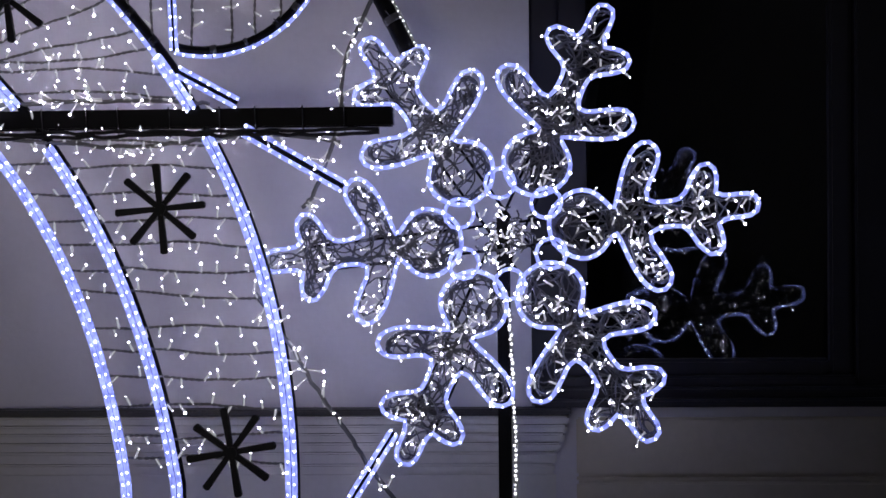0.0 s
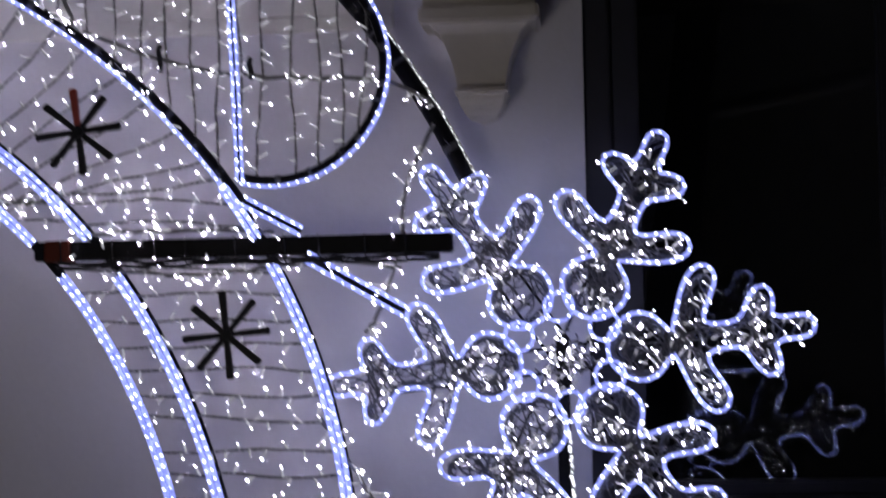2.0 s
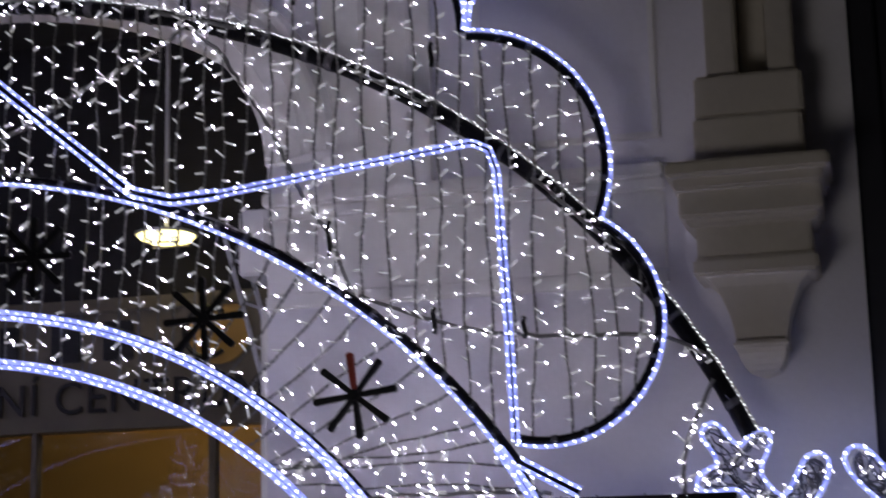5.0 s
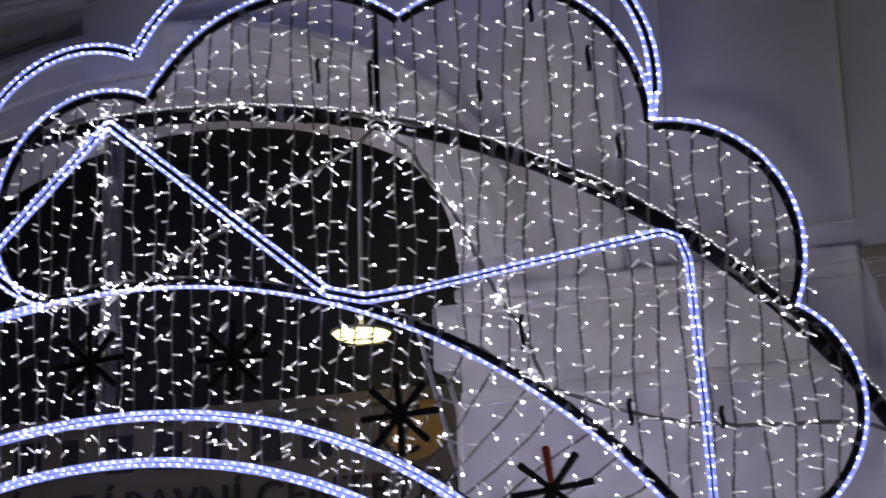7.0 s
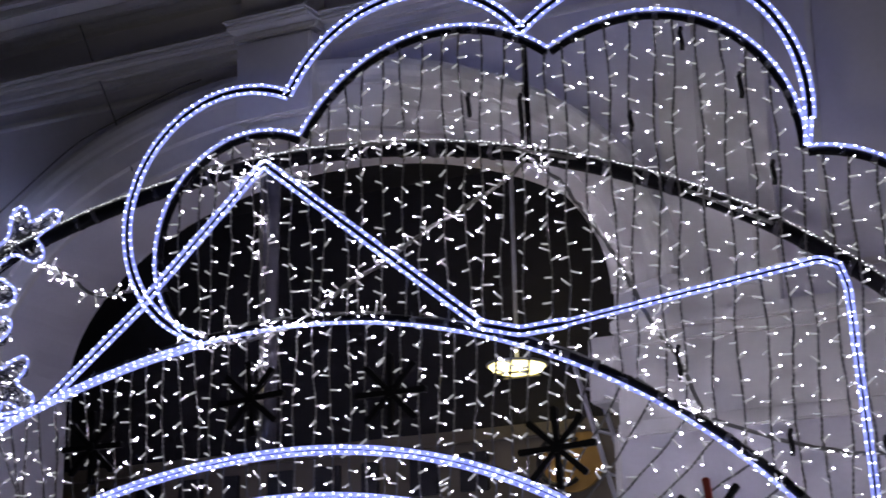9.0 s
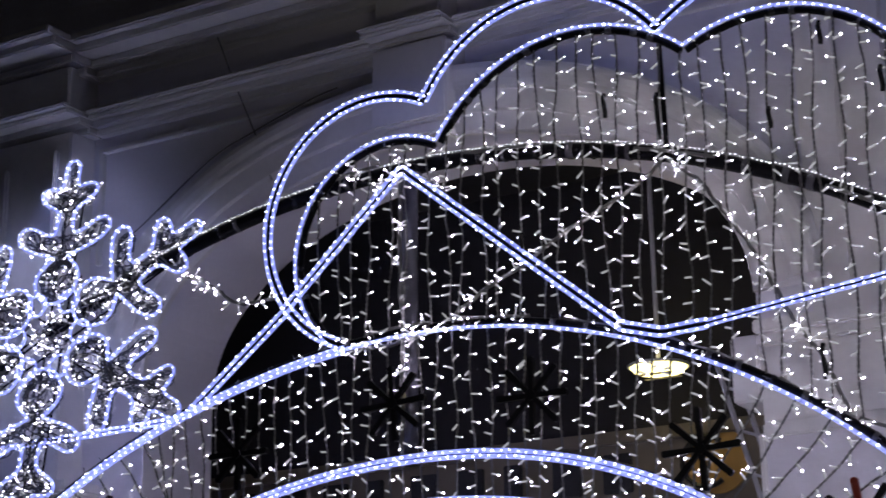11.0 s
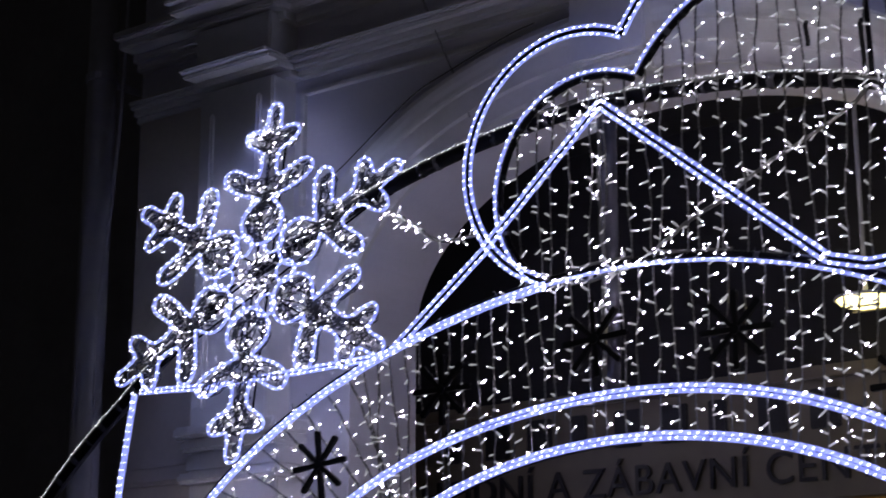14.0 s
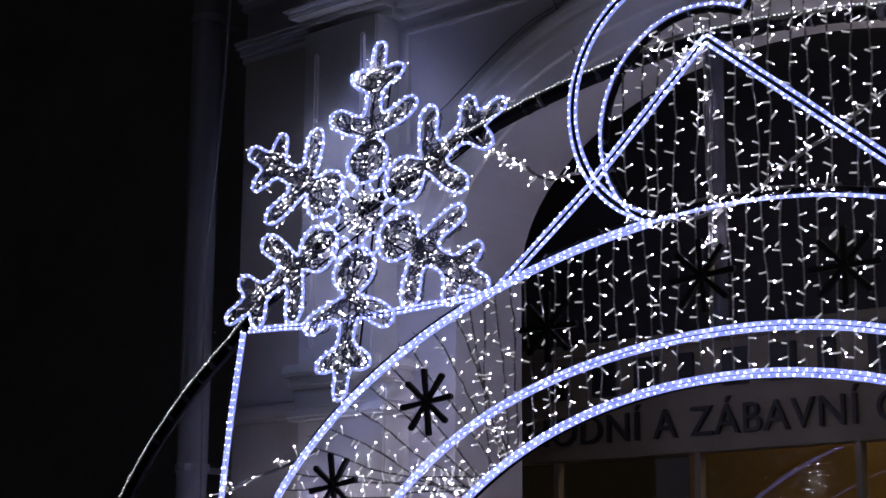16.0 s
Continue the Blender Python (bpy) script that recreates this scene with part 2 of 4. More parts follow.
g = Geo()
y0, y1 = WALL_Y, WALL_Y + THICK
g.box(WALL_L, DOOR_L, y0, y1, 0, SPRING)
g.box(DOOR_R, WIN_L, y0, y1, 0, WALL_T)
g.box(WIN_L, WIN_R, y0, y1, 0, WIN_B)
g.box(WIN_L, WIN_R, y0, y1, WIN_T, WALL_T)
g.box(WIN_R, WALL_R, y0, y1, 0, WALL_T)
g.box(WALL_L, DOOR_L, y0, y1, SPRING, WALL_T)
edge = door_arch()
for (xa, za), (xb, zb) in zip(edge, edge[1:]):
    v = [(xa, y0, za), (xb, y0, zb), (xb, y0, WALL_T), (xa, y0, WALL_T), (xa, y1, za), (xb, y1, zb), (xb, y1, WALL_T), (xa, y1, WALL_T)]
    g.add(v, [(0, 1, 2, 3), (5, 4, 7, 6), (0, 4, 5, 1)])
wall = solid("wall_front", g, PLASTER, "lavender grey plastered facade wall at night", "wall", "structure")

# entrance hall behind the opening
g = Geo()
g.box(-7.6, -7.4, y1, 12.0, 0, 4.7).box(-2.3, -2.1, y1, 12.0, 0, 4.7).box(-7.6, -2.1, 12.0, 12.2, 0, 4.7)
solid("wall_hall", g, INNER, "walls of the entrance hall, coloured near black for its unlit depth", "wall", "structure")
solid("ceiling", Geo().box(-7.6, -2.1, y1, 12.2, 4.7, 4.9), INNER, "hall ceiling, coloured near black for shade", "ceiling", "structure")


def moulding(name, x0, x1, steps, y=WALL_Y, material=None, label="", ends=0.0):
    """A horizontal moulding as a stack of steps (z0, z1, how far it stands out)."""
    g = Geo()
    for z0, z1, out in steps:
        g.box(x0 - (out if ends else 0), x1 + (out if ends else 0), y - out, y + 0.02, z0, z1, 0.008)
    return solid(name, g, material or STUCCO, label or "pale stucco moulding on the facade", "moulding", "structure")


# archivolt, keystone and the entablature above
g = Geo()
g.sweep([(x, WALL_Y, z) for x, z in door_arch(0.0)], [(0.0, 0.01), (0.0, -0.03), (0.012, -0.042), (0.10, -0.062), (0.108, -0.085), (0.125, -0.09), (0.20, -0.112), (0.208, -0.126), (0.222, -0.132), (0.245, -0.135), (0.27, -0.145), (0.30, -0.150), (0.325, -0.146), (0.335, -0.135), (0.34, -0.11), (0.35, -0.05), (0.352, 0.01)])
solid("trim_archivolt", g, STUCCO, "moulded stucco archivolt over the entrance", "archivolt", "structure", smooth=False)
g = Geo()
for (xa, xb, za, zb, out) in ((-4.50, -4.06, 4.64, 5.07, 0.20), (-4.46, -4.10, 4.57, 4.64, 0.16)):
    g.box(xa, xb, WALL_Y - out, WALL_Y + 0.02, za, zb, 0.012)
solid("keystone", g, STUCCO, "pale stucco keystone above the arch", "keystone", "structure")


def entablature(xa, xb, deep, attic):
    """Architrave, frieze and cornice of one bay; the bays over the pilasters stand further out."""
    moulding("trim_architrave", xa, xb, [(5.055, 5.095, deep * 0.35), (5.095, 5.133, deep * 0.6), (5.133, 5.159, deep * 0.88), (5.159, 5.183, deep)])
    if attic:
        moulding("trim_attic", xa + 0.05, xb - 0.05, [(5.183, 5.44, deep - 0.10)])
    moulding("trim_cornice", xa, xb, [(5.40, 5.45, deep * 0.5), (5.45, 5.50, deep * 0.8), (5.50, 5.55, deep + 0.10), (5.55, 5.60, deep + 0.15)])


entablature(-7.86, -7.187, 0.12, False)
entablature(-7.185, -6.484, 0.34, True)
entablature(-6.482, -4.542, 0.16, False)
entablature(-4.540, -4.050, 0.28, True)
entablature(-4.048, -0.83, 0.16, False)


def panel(name, x0, x1, z0, z1, w=0.03, out=0.016):
    g = Geo()
    g.box(x0, x1, WALL_Y - out, WALL_Y + 0.01, z1 - w, z1, 0.005).box(x0, x1, WALL_Y - out, WALL_Y + 0.01, z0, z0 + w, 0.005)
    g.box(x0, x0 + w, WALL_Y - out, WALL_Y + 0.01, z0 + w, z1 - w, 0.005).box(x1 - w, x1, WALL_Y - out, WALL_Y + 0.01, z0 + w, z1 - w, 0.005)
    return solid(name, g, STUCCO, "raised stucco panel border", "panel moulding", "structure")


def spandrel_border(name, side):
    """The raised border of the triangular field beside the arch."""
    xs = -6.46 if side < 0 else 2 * DOOR_C + 6.46
    top = [(xs, 4.3), (xs, 4.965), (DOOR_C + side * 0.42, 4.965)]
    g = Geo()
    for (xa, za), (xb, zb) in zip(top, top[1:]):
        g.box(min(xa, xb) - 0.014, max(xa, xb) + 0.014, WALL_Y - 0.032, WALL_Y + 0.01, min(za, zb) - 0.014, max(za, zb) + 0.014, 0.004)
    return solid(name, g, STUCCO, "thin raised stucco border", "panel moulding", "structure")


spandrel_border("trim_spandrel", -1)
spandrel_border("trim_spandrel", 1)

# pilaster at the far corner of the facade
pil = thing("pilaster", "pale stucco pilaster with a moulded pedestal", "pilaster", (-6.84, WALL_Y, 0), kind="structure")
part("shaft", Geo().box(-7.13, -6.54, WALL_Y - 0.20, WALL_Y + 0.01, 3.04, 5.055, 0.01), STUCCO, pil)
for xa, xb, out, top in ((-7.07, -7.00, 0.23, 4.90), (-6.80, -6.62, 0.235, 4.95)):
    part("raised_strip", Geo().box(xa, xb, WALL_Y - out, WALL_Y - 0.19, 3.14, top, 0.012), STUCCO, pil)
for xa, xb, out, za, zb in ((-7.17, -6.38, 0.30, 2.97, 3.04), (-7.15, -6.40, 0.26, 2.90, 2.97), (-7.13, -6.42, 0.23, 2.78, 2.90), (-7.16, -6.39, 0.27, 2.72, 2.78)):
    part("pedestal_moulding", Geo().box(xa, xb, WALL_Y - out, WALL_Y + 0.01, za, zb, 0.018), STUCCO, pil)
part("pedestal", Geo().box(-7.12, -6.44, WALL_Y - 0.20, WALL_Y + 0.01, 0, 2.72, 0.01), STUCCO, pil)
pil = thing("pilaster", "flat beige pilaster at the facade corner", "pilaster", (-7.5, WALL_Y, 0), kind="structure")
part("shaft", Geo().box(-7.83, -7.14, WALL_Y - 0.04, WALL_Y + 0.01, 2.86, 5.055, 0.01), BEIGE, pil)
part("pedestal_moulding", Geo().box(-7.86, -7.14, WALL_Y - 0.09, WALL_Y + 0.01, 2.76, 2.86, 0.02), BEIGE, pil)
part("pedestal", Geo().box(-7.84, -7.14, WALL_Y - 0.05, WALL_Y + 0.01, 0, 2.76, 0.01), BEIGE, pil)

# slim pilaster between the arch and the panelled field
pil = thing("pilaster", "slim pale stucco pilaster with raised strips beside the arch", "pilaster", (-2.08, WALL_Y, 3.41), kind="structure")
part("shaft", Geo().box(-2.33, -1.83, WALL_Y - 0.045, WALL_Y + 0.01, 3.41, 5.055, 0.006), STUCCO, pil)
for xa, xb in ((-2.29, -2.14), (-2.03, -1.92)):
    part("raised_strip", Geo().box(xa, xb, WALL_Y - 0.065, WALL_Y - 0.04, 3.50, 5.0, 0.008), STUCCO, pil)

# impost mouldings between entrance and window
moulding("trim_impost", DOOR_R + 0.002, -0.83, [(2.90, 2.96, 0.035), (2.96, 3.30, 0.015), (3.30, 3.35, 0.045), (3.35, 3.41, 0.085)])

solid("impost_block", Geo().box(DOOR_R - 0.13, DOOR_R, WALL_Y - 0.02, WALL_Y + 0.3, 3.06, 3.36, 0.01).box(DOOR_R - 0.03, DOOR_R, WALL_Y - 0.01, WALL_Y + 0.3, 0, 2.92, 0.008), STUCCO, "pale stucco impost at the entrance jamb", "impost", "structure")

# console with its pilaster above
console = thing("console", "stepped warm grey stucco console carrying a fluted pilaster", "console", (-0.455, WALL_Y, 2.5), kind="structure")
Y = WALL_Y
for xa, xb, za, zb, out in ((-0.83, -0.15, 3.36, 3.42, 0.38), (-0.80, -0.18, 3.30, 3.36, 0.345), (-0.78, -0.19, 3.18, 3.30, 0.31), (-0.75, -0.21, 3.14, 3.18, 0.28),
                            (-0.71, -0.24, 2.99, 3.14, 0.25), (-0.73, -0.22, 2.93, 2.998, 0.28), (-0.70, -0.25, 3.41, 3.60, 0.25), (-0.69, -0.24, 3.60, 3.78, 0.24)):
    k = (WALL_Y - out) / WALL_Y
    part("step", Geo().box(xa * k, xb * k, Y - out, Y + 0.01, EYE[2] + (za - EYE[2]) * k - 0.004, EYE[2] + (zb - EYE[2]) * k + 0.004, 0.012), CONSOLE_STONE, console)
for xa, xb, out in ((-0.615, -0.49, 0.20), (-0.365, -0.26, 0.20), (-0.488, -0.367, 0.04)):
    part("fluted_strip", Geo().box(xa, xb, Y - out, Y + 0.01, 3.68, 5.0, 0.01), CONSOLE_STONE, console)
g = Geo()
# waisted bracket under the console
prof = [(0.24, 2.89), (0.20, 2.87), (0.165, 2.835), (0.14, 2.78), (0.118, 2.72), (0.104, 2.66), (0.097, 2.605)]
for (wa, za), (wb, zb) in zip(prof, prof[1:]):
    c, oa, ob_ = -0.455, 0.15 + wa * 0.4, 0.15 + wb * 0.4
    v = [(c - wa, Y - oa, za), (c + wa, Y - oa, za), (c + wb, Y - ob_, zb), (c - wb, Y - ob_, zb), (c - wa, Y + 0.01, za), (c + wa, Y + 0.01, za), (c + wb, Y + 0.01, zb), (c - wb, Y + 0.01, zb)]
    g.add(v, [(0, 1, 2, 3), (0, 3, 7, 4), (1, 5, 6, 2), (4, 7, 6, 5), (0, 4, 5, 1), (3, 2, 6, 7)])
g.box(-0.562, -0.348, Y - 0.24, Y + 0.01, 2.585, 2.612, 0.008)
for k in range(5):
    t0, t1 = k / 5, (k + 1) / 5
    w0, w1 = 0.09 * math.sqrt(1 - t0 * t0) + 0.005, 0.09 * math.sqrt(max(0, 1 - t1 * t1)) + 0.005
    z0, z1 = 2.585 - 0.10 * t0, 2.585 - 0.10 * t1
    v = [(-0.455 - w0, Y - w0 * 2.2, z0), (-0.455 + w0, Y - w0 * 2.2, z0), (-0.455 + w1, Y - w1 * 2.2, z1), (-0.455 - w1, Y - w1 * 2.2, z1), (-0.455 - w0, Y + 0.01, z0), (-0.455 + w0, Y + 0.01, z0), (-0.455 + w1, Y + 0.01, z1), (-0.455 - w1, Y + 0.01, z1)]
    g.add(v, [(0, 1, 2, 3), (0, 3, 7, 4), (1, 5, 6, 2), (4, 7, 6, 5), (0, 4, 5, 1), (3, 2, 6, 7)])
part("bracket", g, CONSOLE_STONE, console)

panel("trim_panel", -1.64, -0.84, 3.53, 4.93)
# slack cables across the spandrel
for pts in ([(-6.18, 4.404), (-6.086, 4.45), (-5.626, 4.739), (-5.339, 4.841), (-4.949, 4.951), (-4.789, 4.977)], [(-5.625, 5.528), (-5.485, 5.19), (-5.308, 4.789), (-5.21, 4.545)]):
    solid("wall_cable", Geo().tube(smooth_line([(x, 7.02, z) for x, z in pts]), 0.0035, 6), STRING_CABLE, "thin black cable slung across the facade", "cable", smooth=True)

# base course under wall and window
# narrow dark band above the stepped cap
moulding("trim_base_band", DOOR_R + 0.002, 0.118, [(0.772, 0.80, 0.085)], material=LEDGE_BAND, label="thin dark band along the top of the base course")
for z0, z1, out, end in ((0.735, 0.768, 0.070, 0.110), (0.70, 0.731, 0.062, 0.102), (0.66, 0.696, 0.050, 0.092), (0.62, 0.656, 0.042, 0.075), (0.57, 0.616, 0.030, 0.060), (0.53, 0.566, 0.020, 0.050)):
    moulding("trim_base_cap", DOOR_R + 0.002, end, [(z0, z1, out)])
moulding("trim_base", DOOR_R + 0.002, 0.055, [(0.0, 0.53, 0.012)])
moulding("trim_sill_course", 0.14, 5.0, [(0.52, 0.755, 0.02), (0.0, 0.49, 0.02), (0.49, 0.52, 0.01)], material=BASE_RENDER, label="beige rendered panel under the window")

# window
win = thing("window_1", "tall dark window in a blue-grey painted frame", "window", ((WIN_L + WIN_R) / 2, WALL_Y, WIN_B), kind="structure")
g = Geo()
g.box(WIN_L, 0.07, WALL_Y + 0.03, WALL_Y + 0.16, 0.86, WIN_T, 0.008).box(WIN_R - 0.19, WIN_R, WALL_Y + 0.03, WALL_Y + 0.16, 0.86, WIN_T, 0.008)
g.box(0.07, WIN_R - 0.19, WALL_Y + 0.03, WALL_Y + 0.16, WIN_T - 0.1, WIN_T, 0.008)
part("window_frame", g, FRAME, win)
g = Geo()
g.box(0.07, 0.19, WALL_Y + 0.06, WALL_Y + 0.14, 0.92, 4.5, 0.012).box(1.18, 1.27, WALL_Y + 0.06, WALL_Y + 0.14, 0.92, 4.5, 0.012)
g.box(0.19, 1.18, WALL_Y + 0.06, WALL_Y + 0.14, 0.92, 0.985, 0.012).box(0.19, 1.18, WALL_Y + 0.06, WALL_Y + 0.14, 3.10, 3.17, 0.012).box(0.19, 1.18, WALL_Y + 0.06, WALL_Y + 0.14, 4.42, 4.5, 0.012)
part("sash", g, FRAME, win)
g = Geo()
g.box(WIN_L, WIN_R + 0.03, WALL_Y - 0.06, WALL_Y + 0.16, 0.80, 0.835, 0.01).box(WIN_L, WIN_R + 0.02, WALL_Y - 0.03, WALL_Y + 0.16, 0.85, 0.88, 0.01).box(WIN_L, WIN_R + 0.01, WALL_Y - 0.01, WALL_Y + 0.16, 0.835, 0.85).box(0.07, WIN_R - 0.19, WALL_Y + 0.0, WALL_Y + 0.14, 0.88, 0.92, 0.008)
part("window_sill", g, FRAME, win)


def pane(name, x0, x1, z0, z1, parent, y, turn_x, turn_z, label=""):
    """A single sheet of glass, turned by turn_x and turn_z about its centre."""
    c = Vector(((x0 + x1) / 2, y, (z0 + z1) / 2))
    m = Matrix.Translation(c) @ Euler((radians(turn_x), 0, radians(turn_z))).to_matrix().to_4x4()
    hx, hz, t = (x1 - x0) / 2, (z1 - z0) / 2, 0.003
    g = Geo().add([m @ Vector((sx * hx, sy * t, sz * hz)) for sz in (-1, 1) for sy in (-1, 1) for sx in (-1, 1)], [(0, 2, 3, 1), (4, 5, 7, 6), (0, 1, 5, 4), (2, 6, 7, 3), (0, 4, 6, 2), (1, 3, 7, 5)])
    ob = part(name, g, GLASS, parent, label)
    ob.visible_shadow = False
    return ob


# lower pane's tilt is set only to bring the snowflake's mirror image into place
pane("pane", 0.10, 1.25, 0.93, 3.13, win, PANE_Y, PANE_TX, PANE_TZ, "window pane tilted inwards to place the snowflake reflection")
pane("pane", 0.17, 1.20, 3.15, 4.46, win, WALL_Y + 0.10, 0.0, 0.0)
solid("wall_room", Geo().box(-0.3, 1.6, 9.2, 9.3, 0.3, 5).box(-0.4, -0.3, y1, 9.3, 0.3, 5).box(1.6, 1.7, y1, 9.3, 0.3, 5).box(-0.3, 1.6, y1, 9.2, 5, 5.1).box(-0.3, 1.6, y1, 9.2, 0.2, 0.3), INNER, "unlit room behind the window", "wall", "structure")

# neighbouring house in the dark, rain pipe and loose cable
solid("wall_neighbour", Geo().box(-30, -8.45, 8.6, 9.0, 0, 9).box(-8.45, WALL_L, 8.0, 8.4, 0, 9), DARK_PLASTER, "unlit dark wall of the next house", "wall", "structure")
pipe = thing("rain_pipe", "weathered zinc rain pipe at the corner of the facade", "rain pipe", (-8.19, 7.0, 0))
part("pipe", Geo().tube([(-8.19, 7.05, 0.0), (-8.19, 7.05, 7.9)], 0.095, 16), ZINC, pipe, "", True)
for z in (2.5, 5.4):
    part("pipe_bracket", Geo().tube([(-8.19, 7.05, z), (-8.19, 7.05, z + 0.05)], 0.107, 16).box(-8.20, -8.18, 7.1, 8.0, z, z + 0.04), ZINC, pipe)
g = Geo().tube(smooth_line([(-7.88, 6.98, 7.9), (-7.90, 6.98, 5.6), (-7.95, 6.97, 4.6), (-8.02, 6.96, 3.9), (-8.02, 6.96, 3.3), (-7.99, 6.96, 2.2), (-7.99, 6.96, 0.0)]), 0.010, 6)
solid("loose_cable", g, ZINC, "thin grey cable hanging down the facade corner", "cable", smooth=True)

# fascia, glass doors and warm back hall
fascia = thing("sign_fascia", "brown metal fascia with raised black letters over the doors", "sign", (-4.8, 8.3, 2.5))
part("fascia_board", Geo().box(-7.4, -2.3, 8.3, 8.42, SIGN_B, SIGN_T, 0.006), BRONZE, fascia)
part("fascia_rail", Geo().box(-7.4, -2.3, 8.27, 8.43, 3.17, 3.24, 0.006), BRONZE, fascia)
# gilt emblem and a row of large letters too worn to read
g = Geo()
g.tube([(-3.30, 8.285, 3.03), (-3.30, 8.31, 3.03)], 0.17, 28)
emblem = part("emblem_plate", g, OCHRE, fascia, "round ochre emblem plate")
part("emblem_ring", Geo().tube([(-3.36 + 0.13 * math.cos(radians(a)), 8.28, 3.03 + 0.13 * math.sin(radians(a))) for a in range(50, 311, 10)], 0.014, 6), LETTER, emblem)
for k in range(9):
    part("letter_bar", Geo().box(-6.35 + 0.30 * k, -6.35 + 0.30 * k + (0.17 if k % 3 else 0.11), 8.28, 8.31, 2.91, 3.12, 0.006), LETTER, fascia)
# closing sheet over the doors, the hall's darkness put into its colour
solid("wall_fascia", Geo().box(-7.4, -2.3, 8.36, 8.42, 3.24, 4.7), INNER, "panel above the doors, coloured near black for the shade there", "wall", "structure")


def text_mesh(text, size):
    cu = bpy.data.curves.new("letter", "FONT")
    cu.body, cu.size, cu.extrude, cu.space_character = text, size, 0.012, LETTER_SPACE
    tmp = bpy.data.objects.new("letter", cu)
    scene.collection.objects.link(tmp)
    me = bpy.data.meshes.new_from_object(tmp.evaluated_get(bpy.context.evaluated_depsgraph_get()))
    bpy.data.objects.remove(tmp)
    return me


def right_edge(text, size):
    return max(v.co.x for v in text_mesh(text, size).vertices)


def lettering(text, x, z, size, y, parent):
    for i, ch in enumerate(text):
        if ch == " ":
            continue
        me = text_mesh(ch, size)
        dx = right_edge(text[:i + 1], size) - max(v.co.x for v in me.vertices)
        me.materials.clear()
        me.materials.append(LETTER)
        me.transform(Matrix.Translation((x + dx, y, z)) @ Euler((radians(90), 0, 0)).to_matrix().to_4x4())
        ob = new("letter", me)
        ob.parent = parent
        ob.matrix_parent_inverse = parent.matrix_basis.inverted()


lettering("OBCHODN\u00cd A Z\u00c1BAVN\u00cd CENTRUM", SIGN_X, SIGN_Z, SIGN_SIZE, 8.285, fascia)
doors = thing("glass_doors", "glazed entrance doors under the sign", "door", (-4.8, 8.35, 0), kind="structure")
for i in range(5):
    xa = -7.35 + i * 1.0
    pane("pane", xa + 0.02, xa + 0.98, 0.05, SIGN_B - 0.02, doors, 8.35, 0, 0)
    part("door_stile", Geo().box(xa - 0.02, xa + 0.02, 8.32, 8.38, 0, SIGN_B, 0.004), BRONZE, doors)
solid("wall_ochre", Geo().box(-7.4, -2.3, 11.4, 11.5, 0, 4.7), OCHRE, "ochre back wall of the hall", "wall", "structure")
hall = bpy.data.lights.new("hall_lamp", "AREA")
hall.energy, hall.size, hall.color = HALL_W, 1.2, (1.0, 0.72, 0.35)
hl = new("hall_lamp", hall)
hl.matrix_world = pose(-4.0, 10.6, 4.4)
pend = thing("pendant_lamp", "round yellow glowing pendant lamp in the hall", "lamp", (LAMP_X, 8.0, 3.6))
g = Geo()
for k in range(24):
    a0, a1 = 2 * math.pi * k / 24, 2 * math.pi * (k + 1) / 24
    ring = [(0.0, -0.045), (0.07, -0.042), (0.125, -0.028), (0.15, 0.0)]
    for (ra, za), (rb, zb) in zip(ring, ring[1:]):
        g.add([(LAMP_X + ra * math.cos(a0), 8.0 + ra * math.sin(a0), LAMP_Z + za), (LAMP_X + ra * math.cos(a1), 8.0 + ra * math.sin(a1), LAMP_Z + za), (LAMP_X + rb * math.cos(a1), 8.0 + rb * math.sin(a1), LAMP_Z + zb), (LAMP_X + rb * math.cos(a0), 8.0 + rb * math.sin(a0), LAMP_Z + zb)], [(0, 1, 2, 3)])
part("bowl", g, LAMP, pend, "", True)
for k in (-1, 1):
    part("strap", Geo().box(LAMP_X - 0.1, LAMP_X + 0.1, 7.99 + 0.06 * k, 8.0 + 0.06 * k, LAMP_Z - 0.052, LAMP_Z - 0.044), BRONZE, pend)
part("rim", Geo().tube([(LAMP_X + 0.152 * math.cos(2 * math.pi * k / 24), 8.0 + 0.152 * math.sin(2 * math.pi * k / 24), LAMP_Z + 0.004) for k in range(24)], 0.008, 6, True), ALU, pend)
part("stem", Geo().tube([(LAMP_X, 8.0, LAMP_Z + 0.01), (LAMP_X, 8.0, 4.7)], 0.012, 8), ALU, pend)
lad = thing("metal_frame", "leaning bright aluminium frame inside the entrance", "frame", (-2.7, 7.6, 0))
for dx in (0.0, 0.085):
    part("rail", Geo().tube([(LAD_A[0] + dx, 7.6, LAD_A[1]), (LAD_B[0] + dx, 7.6, LAD_B[1])], 0.012, 6), ALU, lad)
for k in range(5):
    t = (k + 0.5) / 5
    x, z = LAD_A[0] + (LAD_B[0] - LAD_A[0]) * t, LAD_A[1] + (LAD_B[1] - LAD_A[1]) * t
    part("rung", Geo().tube([(x, 7.6, z), (x + 0.085, 7.6, z - 0.03)], 0.008, 6), ALU, lad)

brace = thing("door_brace", "slanting brown metal brace inside the entrance", "brace", (-7.246, 7.6, 0))
part("rail", Geo().tube([(-7.246, 7.6, 2.955), (-6.705, 7.6, 2.416)], 0.022, 8), BRONZE, brace)
part("rail_edge", Geo().tube([(-7.216, 7.58, 2.955), (-6.675, 7.58, 2.416)], 0.008, 6), ALU, brace)

